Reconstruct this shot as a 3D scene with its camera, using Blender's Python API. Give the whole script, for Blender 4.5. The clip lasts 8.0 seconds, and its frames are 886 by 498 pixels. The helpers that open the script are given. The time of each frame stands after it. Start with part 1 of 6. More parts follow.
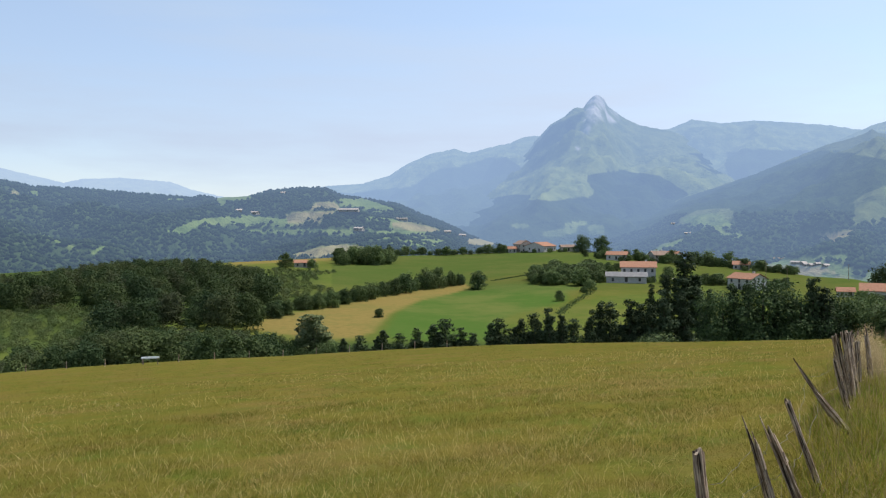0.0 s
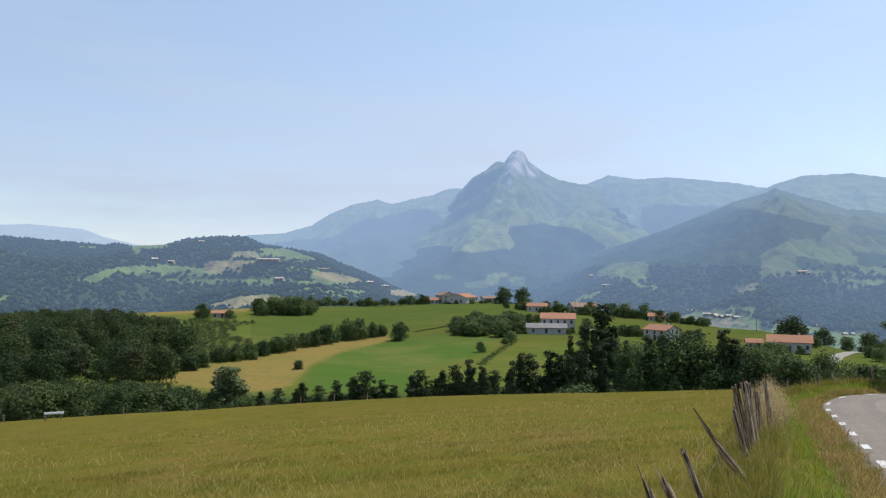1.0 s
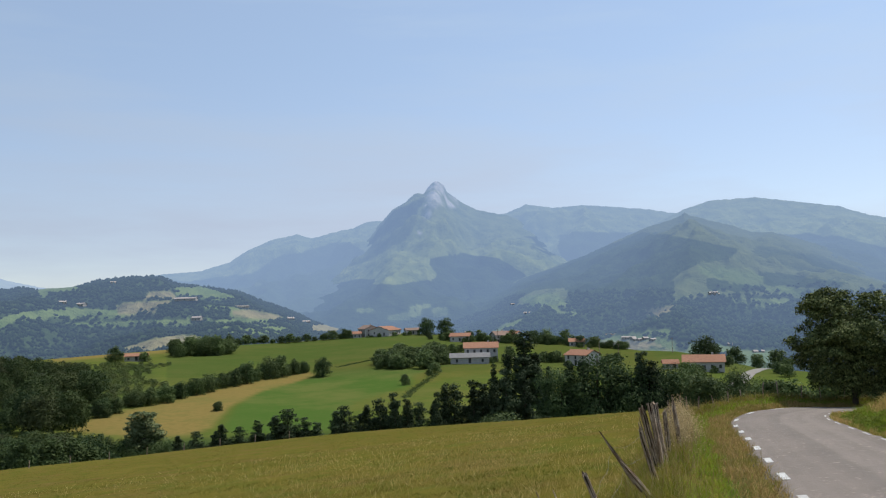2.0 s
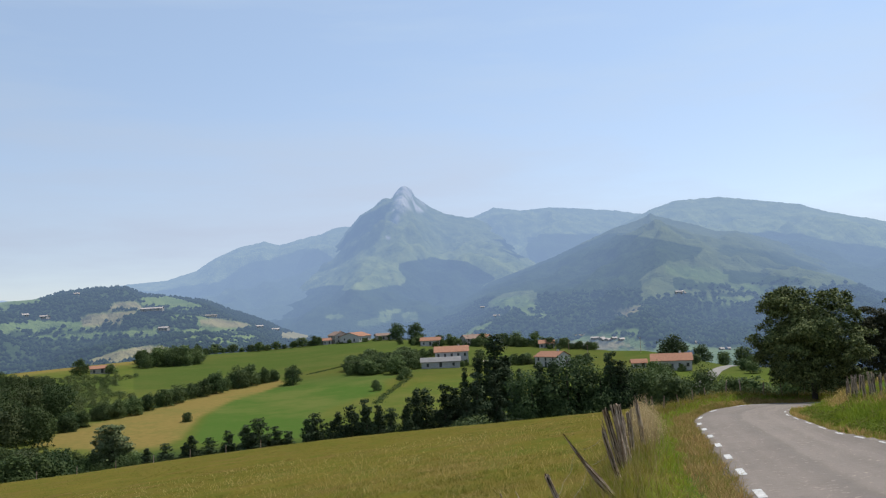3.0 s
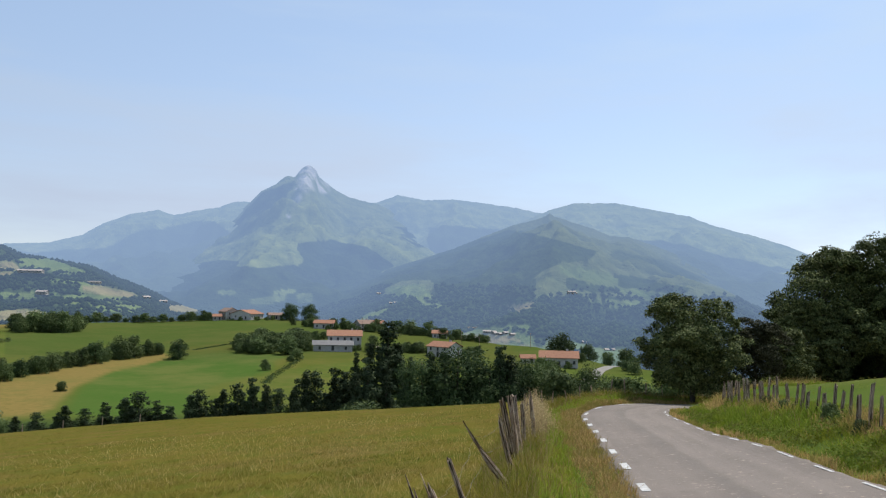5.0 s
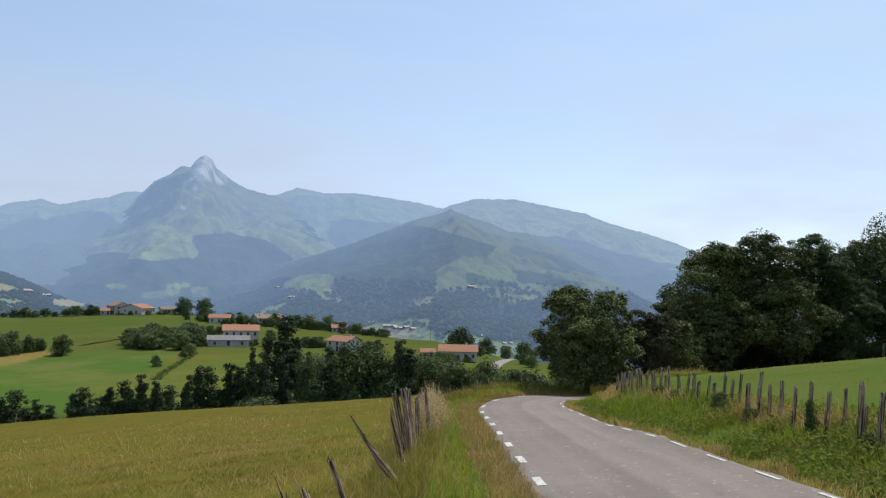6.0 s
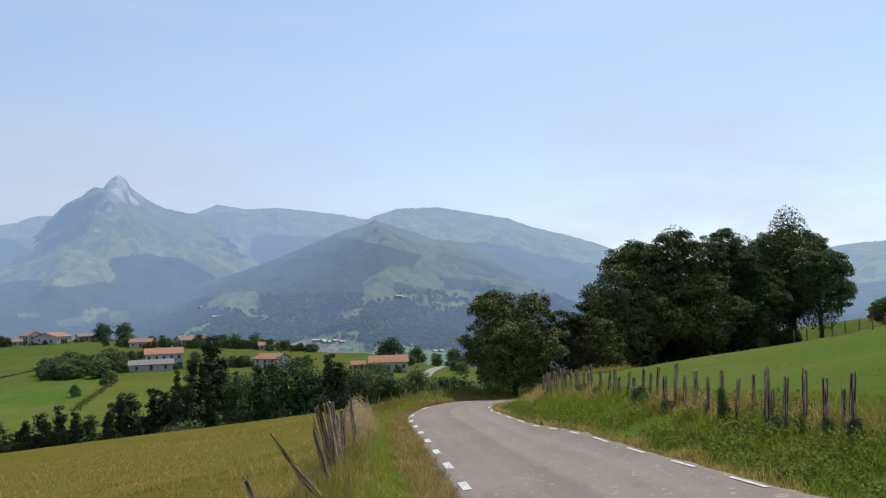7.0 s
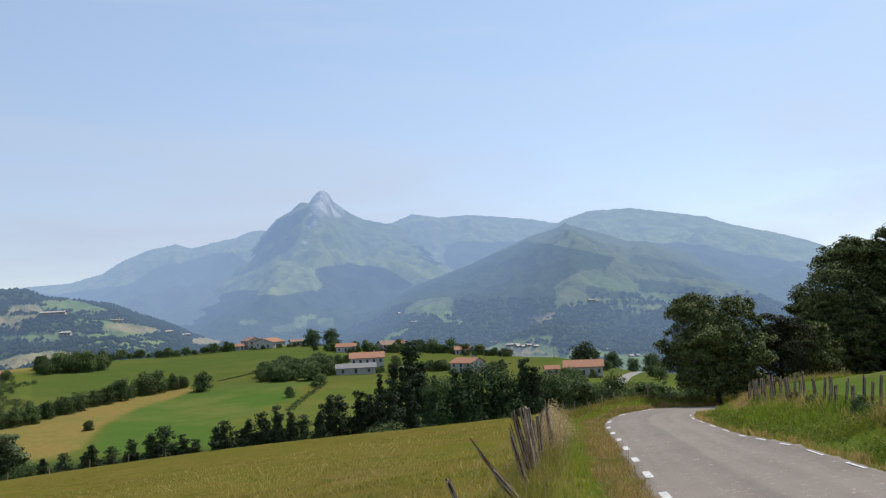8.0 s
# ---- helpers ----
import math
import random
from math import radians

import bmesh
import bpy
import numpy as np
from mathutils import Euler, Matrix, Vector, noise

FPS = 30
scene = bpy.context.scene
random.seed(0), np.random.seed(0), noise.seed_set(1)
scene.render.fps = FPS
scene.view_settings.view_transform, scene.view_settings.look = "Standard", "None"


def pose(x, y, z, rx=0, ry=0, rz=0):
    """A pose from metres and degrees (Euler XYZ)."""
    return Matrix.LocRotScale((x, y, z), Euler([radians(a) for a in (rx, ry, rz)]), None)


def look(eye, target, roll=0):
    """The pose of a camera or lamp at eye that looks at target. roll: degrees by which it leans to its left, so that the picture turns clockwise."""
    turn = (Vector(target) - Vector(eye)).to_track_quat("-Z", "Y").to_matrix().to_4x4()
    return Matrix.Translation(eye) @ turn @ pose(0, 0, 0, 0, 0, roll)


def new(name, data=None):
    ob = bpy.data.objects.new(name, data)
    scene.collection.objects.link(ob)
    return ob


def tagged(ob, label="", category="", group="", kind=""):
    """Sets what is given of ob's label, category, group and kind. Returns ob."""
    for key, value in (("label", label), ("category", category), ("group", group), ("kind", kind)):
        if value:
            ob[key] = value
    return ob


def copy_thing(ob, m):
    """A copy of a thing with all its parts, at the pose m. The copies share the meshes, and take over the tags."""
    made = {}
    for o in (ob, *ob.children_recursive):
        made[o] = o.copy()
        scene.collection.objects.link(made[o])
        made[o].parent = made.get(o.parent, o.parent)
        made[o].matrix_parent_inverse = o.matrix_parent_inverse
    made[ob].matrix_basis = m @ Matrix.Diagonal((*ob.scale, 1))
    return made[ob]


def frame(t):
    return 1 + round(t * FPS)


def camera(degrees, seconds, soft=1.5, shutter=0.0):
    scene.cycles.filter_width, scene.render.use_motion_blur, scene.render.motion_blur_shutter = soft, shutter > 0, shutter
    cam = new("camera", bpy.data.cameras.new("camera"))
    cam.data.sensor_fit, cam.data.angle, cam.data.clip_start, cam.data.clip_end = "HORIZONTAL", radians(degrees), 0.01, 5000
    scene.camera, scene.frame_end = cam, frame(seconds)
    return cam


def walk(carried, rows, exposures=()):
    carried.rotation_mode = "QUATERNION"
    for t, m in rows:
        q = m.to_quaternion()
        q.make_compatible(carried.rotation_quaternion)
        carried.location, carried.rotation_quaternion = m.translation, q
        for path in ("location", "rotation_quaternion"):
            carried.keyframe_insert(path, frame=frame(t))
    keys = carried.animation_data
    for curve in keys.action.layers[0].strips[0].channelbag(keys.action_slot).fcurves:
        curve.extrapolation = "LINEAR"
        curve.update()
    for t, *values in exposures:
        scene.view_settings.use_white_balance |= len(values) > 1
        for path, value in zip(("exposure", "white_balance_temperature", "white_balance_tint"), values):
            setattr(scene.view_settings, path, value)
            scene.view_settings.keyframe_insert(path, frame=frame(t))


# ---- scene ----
cam = camera(57.66, 8.0, soft=1.2)
PATH = [
    (0.0, pose(-0.357, 0.705, 1.480, 88.50, -0.00, -0.00)),
    (0.2, pose(-0.340, 0.681, 1.472, 88.49, -0.68, -1.86)),
    (0.5, pose(-0.217, 0.863, 1.449, 89.83, -0.06, -3.75)),
    (0.7, pose(-0.312, 0.519, 1.512, 90.82, -0.37, -3.53)),
    (1.0, pose(-0.209, 0.556, 1.514, 92.14, -0.39, -5.50)),
    (1.2, pose(-0.154, 0.504, 1.516, 92.69, -0.52, -7.08)),
    (1.5, pose(-0.069, 0.485, 1.521, 93.80, 0.12, -7.93)),
    (1.7, pose(-0.027, 0.459, 1.518, 94.38, 0.69, -8.89)),
    (2.0, pose(0.045, 0.479, 1.516, 94.35, 1.65, -10.98)),
    (2.2, pose(0.021, 0.334, 1.544, 94.10, 2.01, -12.63)),
    (3.3, pose(-0.005, 0.001, 1.616, 94.67, 3.08, -13.21)),
    (3.5, pose(0.004, 0.003, 1.600, 94.13, 2.87, -13.64)),
    (3.7, pose(0.066, 0.240, 1.540, 93.98, 2.50, -13.41)),
    (4.0, pose(-0.049, 0.097, 1.579, 93.87, 1.99, -14.42)),
    (4.2, pose(-0.066, 0.152, 1.572, 94.99, 0.44, -15.67)),
    (5.3, pose(-0.249, 0.095, 1.558, 93.13, -0.92, -21.01)),
    (5.5, pose(-0.162, 0.190, 1.563, 94.29, -0.94, -20.52)),
    (5.8, pose(0.078, 0.550, 1.493, 93.87, -0.93, -24.54)),
    (6.0, pose(0.261, 0.805, 1.443, 93.28, -1.19, -27.54)),
    (6.2, pose(0.276, 0.704, 1.440, 93.27, -0.67, -29.22)),
    (6.5, pose(0.360, 0.709, 1.430, 93.50, 0.85, -31.55)),
    (6.8, pose(0.381, 0.674, 1.431, 93.92, 1.75, -32.89)),
    (7.0, pose(0.417, 0.689, 1.430, 93.91, 1.87, -32.63)),
    (7.2, pose(0.358, 0.523, 1.458, 94.16, 1.43, -29.91)),
    (7.5, pose(0.275, 0.373, 1.500, 94.54, 1.81, -24.14)),
    (7.8, pose(0.339, 0.546, 1.470, 94.69, 2.20, -19.67)),
    (8.0, pose(0.332, 0.524, 1.477, 94.74, 2.50, -19.01)),
]
walk(cam, PATH, exposures=((0.0, 0.3, 6500, 12), (1.0, 0.2, 6500, 12), (2.0, -0.01, 6500, 12), (3.5, 0.11, 6500, 12), (5.5, 0.11, 6500, 12), (7.0, 0.1, 6500, 12), (8.0, 0.1, 6500, 12)))

# ---- world, sun ----
SUN_AZ, SUN_EL = 66.0, 58.0     # degrees clockwise from +y, and above the horizon
world = bpy.data.worlds.new("sky")
scene.world = world
world.use_nodes = True
wn, wl = world.node_tree.nodes, world.node_tree.links
sky = wn.new("ShaderNodeTexSky")
sky.sky_type = "NISHITA"
sky.sun_disc = False
sky.sun_elevation, sky.sun_rotation = radians(SUN_EL), radians(SUN_AZ)
sky.air_density, sky.dust_density, sky.ozone_density, sky.altitude = 1.0, 0.4, 1.6, 400
# thin veils of high cirrus
_tc, _mp, _cn, _mr, _mx = (wn.new("ShaderNode" + k) for k in ("TexCoord", "Mapping", "TexNoise", "MapRange", "Mix"))
_mp.inputs["Scale"].default_value, _mp.inputs["Rotation"].default_value = (1.2, 3.0, 9.0), (0.25, 0.1, 0.3)
_cn.inputs["Scale"].default_value, _cn.inputs["Detail"].default_value, _cn.inputs["Roughness"].default_value = 1.3, 6, 0.55
_mr.inputs["From Min"].default_value, _mr.inputs["From Max"].default_value, _mr.inputs["To Min"].default_value, _mr.inputs["To Max"].default_value = 0.4, 0.7, 0.55, 1.0
_mx.data_type = "RGBA"
# the veil is a little brighter towards the sun, and paler low over the horizon
_sx, _gl, _hz, _vc, _vs = (wn.new("ShaderNode" + k) for k in ("SeparateXYZ", "MapRange", "MapRange", "Mix", "VectorMath"))
wl.new(_tc.outputs["Generated"], _sx.inputs["Vector"])
wl.new(_sx.outputs["X"], _gl.inputs["Value"])
wl.new(_sx.outputs["Z"], _hz.inputs["Value"])
_gl.inputs["From Min"].default_value, _gl.inputs["From Max"].default_value, _gl.inputs["To Min"].default_value, _gl.inputs["To Max"].default_value = -0.6, 0.6, 0.78, 1.06
_hz.inputs["From Min"].default_value, _hz.inputs["From Max"].default_value, _hz.inputs["To Min"].default_value, _hz.inputs["To Max"].default_value = 0.3, 0.04, 0.0, 0.85
_vc.data_type = "RGBA"
_vc.inputs["A"].default_value, _vc.inputs["B"].default_value = (3.2, 4.2, 5.5, 1), (3.75, 4.2, 5.05, 1)
_vs.operation = "SCALE"
wl.new(_hz.outputs["Result"], _vc.inputs["Factor"])
wl.new(_vc.outputs["Result"], _vs.inputs[0])
wl.new(_gl.outputs["Result"], _vs.inputs["Scale"])
wl.new(_vs.outputs["Vector"], _mx.inputs["B"])
wl.new(_tc.outputs["Generated"], _mp.inputs["Vector"])
wl.new(_mp.outputs["Vector"], _cn.inputs["Vector"])
wl.new(_cn.outputs["Fac"], _mr.inputs["Value"])
wl.new(_mr.outputs["Result"], _mx.inputs["Factor"])
wl.new(sky.outputs["Color"], _mx.inputs["A"])
wl.new(_mx.outputs["Result"], wn["Background"].inputs["Color"])
wn["Background"].inputs["Strength"].default_value = 0.15
sun = new("sun", bpy.data.lights.new("sun", "SUN"))
sun.data.energy, sun.data.angle, sun.data.color = 4.2, radians(0.5), (1.0, 0.96, 0.88)
_d = Vector((math.sin(radians(SUN_AZ)) * math.cos(radians(SUN_EL)), math.cos(radians(SUN_AZ)) * math.cos(radians(SUN_EL)), math.sin(radians(SUN_EL))))
sun.matrix_world = look(_d * 100, (0, 0, 0))

# ---- the lie of the land ----
def smooth(a, b, x):
    u = np.clip((x - a) / (b - a), 0, 1)
    return u * u * (3 - 2 * u)


# the near slope: a tilted plane that rolls off at an edge
EDGE_AZ = (-90, -29, -20, -11, -3.4, 4.7, 16.3, 23.5, 26, 31, 36, 38.5, 42, 48, 56, 62, 100)
EDGE_EL = (-8.5, -9.0, -8.95, -8.9, -8.6, -8.25, -7.8, -7.35, -7.15, -6.95, -7.1, -7.0, -5.7, -4.5, -3.3, -2.2, -1)
EDGE_R = (130, 130, 130, 125, 120, 110, 85, 66, 58, 46, 42, 44, 48, 75, 80, 80, 80)
# the hamlet's hill: distance and height of its crest
HILL_AZ = (-90, -30, -15, 0, 8, 16, 19.5, 22, 24.5, 27, 32, 40, 50, 62, 100)
HILL_R = (420, 420, 450, 600, 600, 520, 500, 480, 450, 420, 360, 320, 260, 220, 220)
HILL_Z = (-20, -20, -17, -18.5, -14.5, -18.5, -19.6, -21.6, -23.2, -22.6, -27, -28, -12, -4, 0)
# road: left edge line, from behind the viewer to the bend
ROAD_W = 3.4


def road_mid(s):
    """The road's middle line after s metres, and its heading in degrees clockwise from +y."""
    x, y, h = 1.05, -6.35, 25.0
    ds = 0.25
    for _ in range(int(s / ds)):
        d = _ * ds
        h = 25 + 2.2 * smooth(0, 16, d) + 64 * smooth(37, 57, d) - 30 * smooth(62, 80, d)
        x += ds * math.sin(radians(h))
        y += ds * math.cos(radians(h))
    return x, y, h


ROAD = np.array([road_mid(s) for s in np.arange(0, 76, 0.5)])


def near_z(x, y):
    az, r = np.degrees(np.arctan2(x, y)), np.hypot(x, y)
    re = np.interp(az, EDGE_AZ, EDGE_R)
    ze = 1.6 + re * np.tan(np.radians(np.interp(az, EDGE_AZ, EDGE_EL)))
    gx, gy = x / np.maximum(r, 1e-6), y / np.maximum(r, 1e-6)
    slope = 0.08 * gx - 0.13 * gy
    pe = -0.87 + slope * re
    u = np.minimum(r / re, 1)
    z = -0.87 + slope * np.minimum(r, re) + (ze - pe) * u * u
    over = np.maximum(r - re, 0)
    return z + (slope - 0.02) * over - 0.004 * over * over


def far_z(x, y):
    az, r = np.degrees(np.arctan2(x, y)), np.hypot(x, y)
    rc, zc = np.interp(az, HILL_AZ, HILL_R), np.interp(az, HILL_AZ, HILL_Z)
    rise = np.where(r < rc, -27 + (zc + 27) * np.clip((r - 190) / (rc - 190), 0, 1), zc - 120 * smooth(0, 420, r - rc))
    z = rise + np.where(r > 150, 0.4 * np.sin(x * 0.021 + 1) * np.sin(y * 0.017), 0)
    # the valley and the foot of the mountains
    return z - 10 * smooth(1300, 2600, r)


def ground_z(x, y):
    x, y = np.asarray(x, float), np.asarray(y, float)
    a, b = near_z(x, y), far_z(x, y)
    az, r = np.degrees(np.arctan2(x, y)), np.hypot(x, y)
    z = np.maximum(a, b)
    # bank beside the road, on its upper side
    d = np.full(x.shape, 1e3)
    side = np.zeros(x.shape)
    m = r < 70
    if m.any():
        dx, dy = x[m][:, None] - ROAD[:, 0], y[m][:, None] - ROAD[:, 1]
        k = np.argmin(dx * dx + dy * dy, 1)
        h = np.radians(ROAD[k, 2])
        i = np.arange(len(k))
        side[m] = dx[i, k] * np.cos(h) - dy[i, k] * np.sin(h)
        d[m] = np.hypot(dx[i, k], dy[i, k])
    bank = np.where(side > 0, 0.55 * smooth(ROAD_W / 2 + 0.3, ROAD_W / 2 + 3.2, d), 0.12 * smooth(ROAD_W / 2 + 0.2, ROAD_W / 2 + 1.0, d)) * (r < 70) * (1 - smooth(45, 70, r))
    berm = 0.32 * np.exp(-((side + 4.1) / 0.9) ** 2) * (side < -1.9) * (1 - smooth(45, 70, r))
    return z + bank + berm


def road_side(x, y):
    """Signed distance from the road's middle line, positive on its upper side, and metres along it."""
    dx, dy = np.asarray(x)[:, None] - ROAD[:, 0], np.asarray(y)[:, None] - ROAD[:, 1]
    k = np.argmin(dx * dx + dy * dy, 1)
    h, i = np.radians(ROAD[k, 2]), np.arange(len(k))
    return dx[i, k] * np.cos(h) - dy[i, k] * np.sin(h), k * 0.5


def gz(x, y):
    return float(ground_z(np.array([x]), np.array([y]))[0])


# ---- materials ----
def material(name, rough=0.9, spec=0.2):
    m = bpy.data.materials.new(name)
    m.use_nodes = True
    b = m.node_tree.nodes["Principled BSDF"]
    b.inputs["Roughness"].default_value = rough
    b.inputs["Specular IOR Level"].default_value = spec
    return m, m.node_tree.nodes, m.node_tree.links, b


def noise_node(n, l, scale, detail=4.0, rough=0.6, coords="Object", stretch=None):
    tc = n.new("ShaderNodeTexCoord")
    t = n.new("ShaderNodeTexNoise")
    t.inputs["Scale"].default_value, t.inputs["Detail"].default_value, t.inputs["Roughness"].default_value = scale, detail, rough
    if stretch:
        mp = n.new("ShaderNodeMapping")
        mp.inputs["Scale"].default_value = stretch
        l.new(tc.outputs[coords], mp.inputs["Vector"])
        l.new(mp.outputs["Vector"], t.inputs["Vector"])
    else:
        l.new(tc.outputs[coords], t.inputs["Vector"])
    return t.outputs["Fac"]


def ramp(n, l, fac, stops):
    r = n.new("ShaderNodeValToRGB")
    e = r.color_ramp.elements
    while len(e) < len(stops):
        e.new(0.5)
    for k, (p, c) in zip(e, stops):
        k.position, k.color = p, (*c, 1)
    l.new(fac, r.inputs["Fac"])
    return r.outputs["Color"]


def mix(n, l, a, b, fac, mode="MIX"):
    m = n.new("ShaderNodeMix")
    m.data_type, m.blend_type = "RGBA", mode
    for v, s in ((fac, m.inputs["Factor"]), (a, m.inputs["A"]), (b, m.inputs["B"])):
        if s.name == "Factor" and isinstance(v, (int, float)):
            s.default_value = v
        elif isinstance(v, tuple):
            s.default_value = (*v, 1)
        else:
            l.new(v, s)
    return m.outputs["Result"]


def bump(n, l, b, height, strength, distance):
    k = n.new("ShaderNodeBump")
    k.inputs["Strength"].default_value, k.inputs["Distance"].default_value = strength, distance
    l.new(height, k.inputs["Height"])
    l.new(k.outputs["Normal"], b.inputs["Normal"])


def plain(name, c1, c2, scale=3.0, rough=0.9, spec=0.2, bumps=0.0, dist=0.02, stretch=None):
    """Two tones of one stuff, blended by coarse and fine noise."""
    m, n, l, b = material(name, rough, spec)
    a = noise_node(n, l, scale, 5, stretch=stretch)
    f = noise_node(n, l, scale * 9, 3, stretch=stretch)
    c = ramp(n, l, a, ((0.3, c1), (0.7, c2)))
    c = mix(n, l, c, tuple(0.6 * v for v in c1), ramp_fac(n, l, f, 0.45, 0.8, 0.5))
    l.new(c, b.inputs["Base Color"])
    if bumps:
        bump(n, l, b, f, bumps, dist)
    return m


def ramp_fac(n, l, fac, lo, hi, top=1.0):
    r = n.new("ShaderNodeMapRange")
    r.inputs["From Min"].default_value, r.inputs["From Max"].default_value, r.inputs["To Max"].default_value = lo, hi, top
    l.new(fac, r.inputs["Value"])
    return r.outputs["Result"]


def leaf_material(name, dark, light, trans=0.25, patch=None, rough=0.75, spec=0.12, upright=0.0, patch_scale=0.22, patch2=None, species=None):
    """Leaves: each island its own tone, some light coming through."""
    m, n, l, b = material(name, rough, 0.03 if upright else spec)
    g = n.new("ShaderNodeNewGeometry")
    o = n.new("ShaderNodeObjectInfo")
    c = ramp(n, l, g.outputs["Random Per Island"], ((0.0, dark), (0.7, tuple((a + z) / 2 for a, z in zip(dark, light))), (1.0, light)))
    if patch:
        c = mix(n, l, c, patch, ramp_fac(n, l, noise_node(n, l, patch_scale, 6, 0.7), 0.46, 0.6, 0.85))
    if patch2:
        c = mix(n, l, c, patch2, ramp_fac(n, l, noise_node(n, l, patch_scale * 2.7, 5, 0.75), 0.52, 0.66, 0.6))
    if species:
        # each tree of a wood has the green of its kind
        tone = n.new("ShaderNodeAttribute")
        tone.attribute_name = "tone"
        c = mix(n, l, c, ramp(n, l, tone.outputs["Fac"], ((0.0, species[0]), (0.35, species[1]), (0.7, species[2]), (1.0, species[3]))), 0.62)
    h = n.new("ShaderNodeHueSaturation")
    l.new(c, h.inputs["Color"])
    mr = n.new("ShaderNodeMapRange")
    mr.inputs["To Min"].default_value, mr.inputs["To Max"].default_value = 0.68, 1.4
    l.new(o.outputs["Random"], mr.inputs["Value"])
    l.new(mr.outputs["Result"], h.inputs["Value"])
    l.new(h.outputs["Color"], b.inputs["Base Color"])
    t = n.new("ShaderNodeBsdfTranslucent")
    if upright:
        # a sward takes the light as one soft surface
        v = n.new("ShaderNodeMix")
        v.data_type = "VECTOR"
        v.inputs["Factor"].default_value = upright
        l.new(g.outputs["Normal"], v.inputs["A"])
        v.inputs["B"].default_value = (0, 0, 1)
        q = n.new("ShaderNodeVectorMath")
        q.operation = "NORMALIZE"
        l.new(v.outputs["Result"], q.inputs[0])
        l.new(q.outputs["Vector"], b.inputs["Normal"])
    l.new(h.outputs["Color"], t.inputs["Color"])
    s = n.new("ShaderNodeMixShader")
    s.inputs["Fac"].default_value = trans
    l.new(b.outputs["BSDF"], s.inputs[1])
    l.new(t.outputs["BSDF"], s.inputs[2])
    l.new(s.outputs["Shader"], n["Material Output"].inputs["Surface"])
    return m


def ground_material():
    """Meadow, hay, lush grass, woodland floor, chosen by the masks that the sheet carries."""
    m, n, l, b = material("land", 1.0, 0.0)
    big, mid, fine = noise_node(n, l, 0.05, 3), noise_node(n, l, 0.6, 5), noise_node(n, l, 7.0, 4)
    meadow = mix(n, l, ramp(n, l, big, ((0.3, (0.112, 0.098, 0.018)), (0.7, (0.138, 0.11, 0.023)))), (0.078, 0.096, 0.015), ramp_fac(n, l, mid, 0.45, 0.7))
    meadow = mix(n, l, meadow, (0.15, 0.1, 0.034), ramp_fac(n, l, noise_node(n, l, 0.22, 6, 0.7), 0.48, 0.64, 0.7))
    meadow = mix(n, l, meadow, (0.14, 0.12, 0.042), ramp_fac(n, l, noise_node(n, l, 1.7, 4, 0.7, stretch=(1, 0.6, 1)), 0.56, 0.7, 0.45))
    lush = mix(n, l, ramp(n, l, big, ((0.3, (0.056, 0.104, 0.02)), (0.7, (0.07, 0.11, 0.024)))), (0.086, 0.104, 0.03), ramp_fac(n, l, mid, 0.5, 0.8, 0.6))
    lush = mix(n, l, lush, (0.135, 0.13, 0.04), ramp_fac(n, l, noise_node(n, l, 0.025, 6, 0.65), 0.46, 0.62, 0.5))
    hay = ramp(n, l, mid, ((0.3, (0.21, 0.15, 0.05)), (0.7, (0.155, 0.122, 0.037))))
    hay = mix(n, l, hay, (0.13, 0.125, 0.035), ramp_fac(n, l, noise_node(n, l, 0.06, 5, 0.65), 0.47, 0.62, 0.55))
    wood = ramp(n, l, mid, ((0.3, (0.03, 0.05, 0.014)), (0.7, (0.06, 0.085, 0.025))))
    at = n.new("ShaderNodeAttribute")
    at.attribute_name = "cover"
    sep = n.new("ShaderNodeSeparateColor")
    l.new(at.outputs["Color"], sep.inputs["Color"])
    c = mix(n, l, meadow, lush, sep.outputs["Green"])
    c = mix(n, l, c, hay, sep.outputs["Red"])
    c = mix(n, l, c, wood, sep.outputs["Blue"])
    c = mix(n, l, c, (0.05, 0.06, 0.015), ramp_fac(n, l, fine, 0.5, 0.85, 0.35))
    l.new(c, b.inputs["Base Color"])
    bump(n, l, b, fine, 0.6, 0.08)
    return m


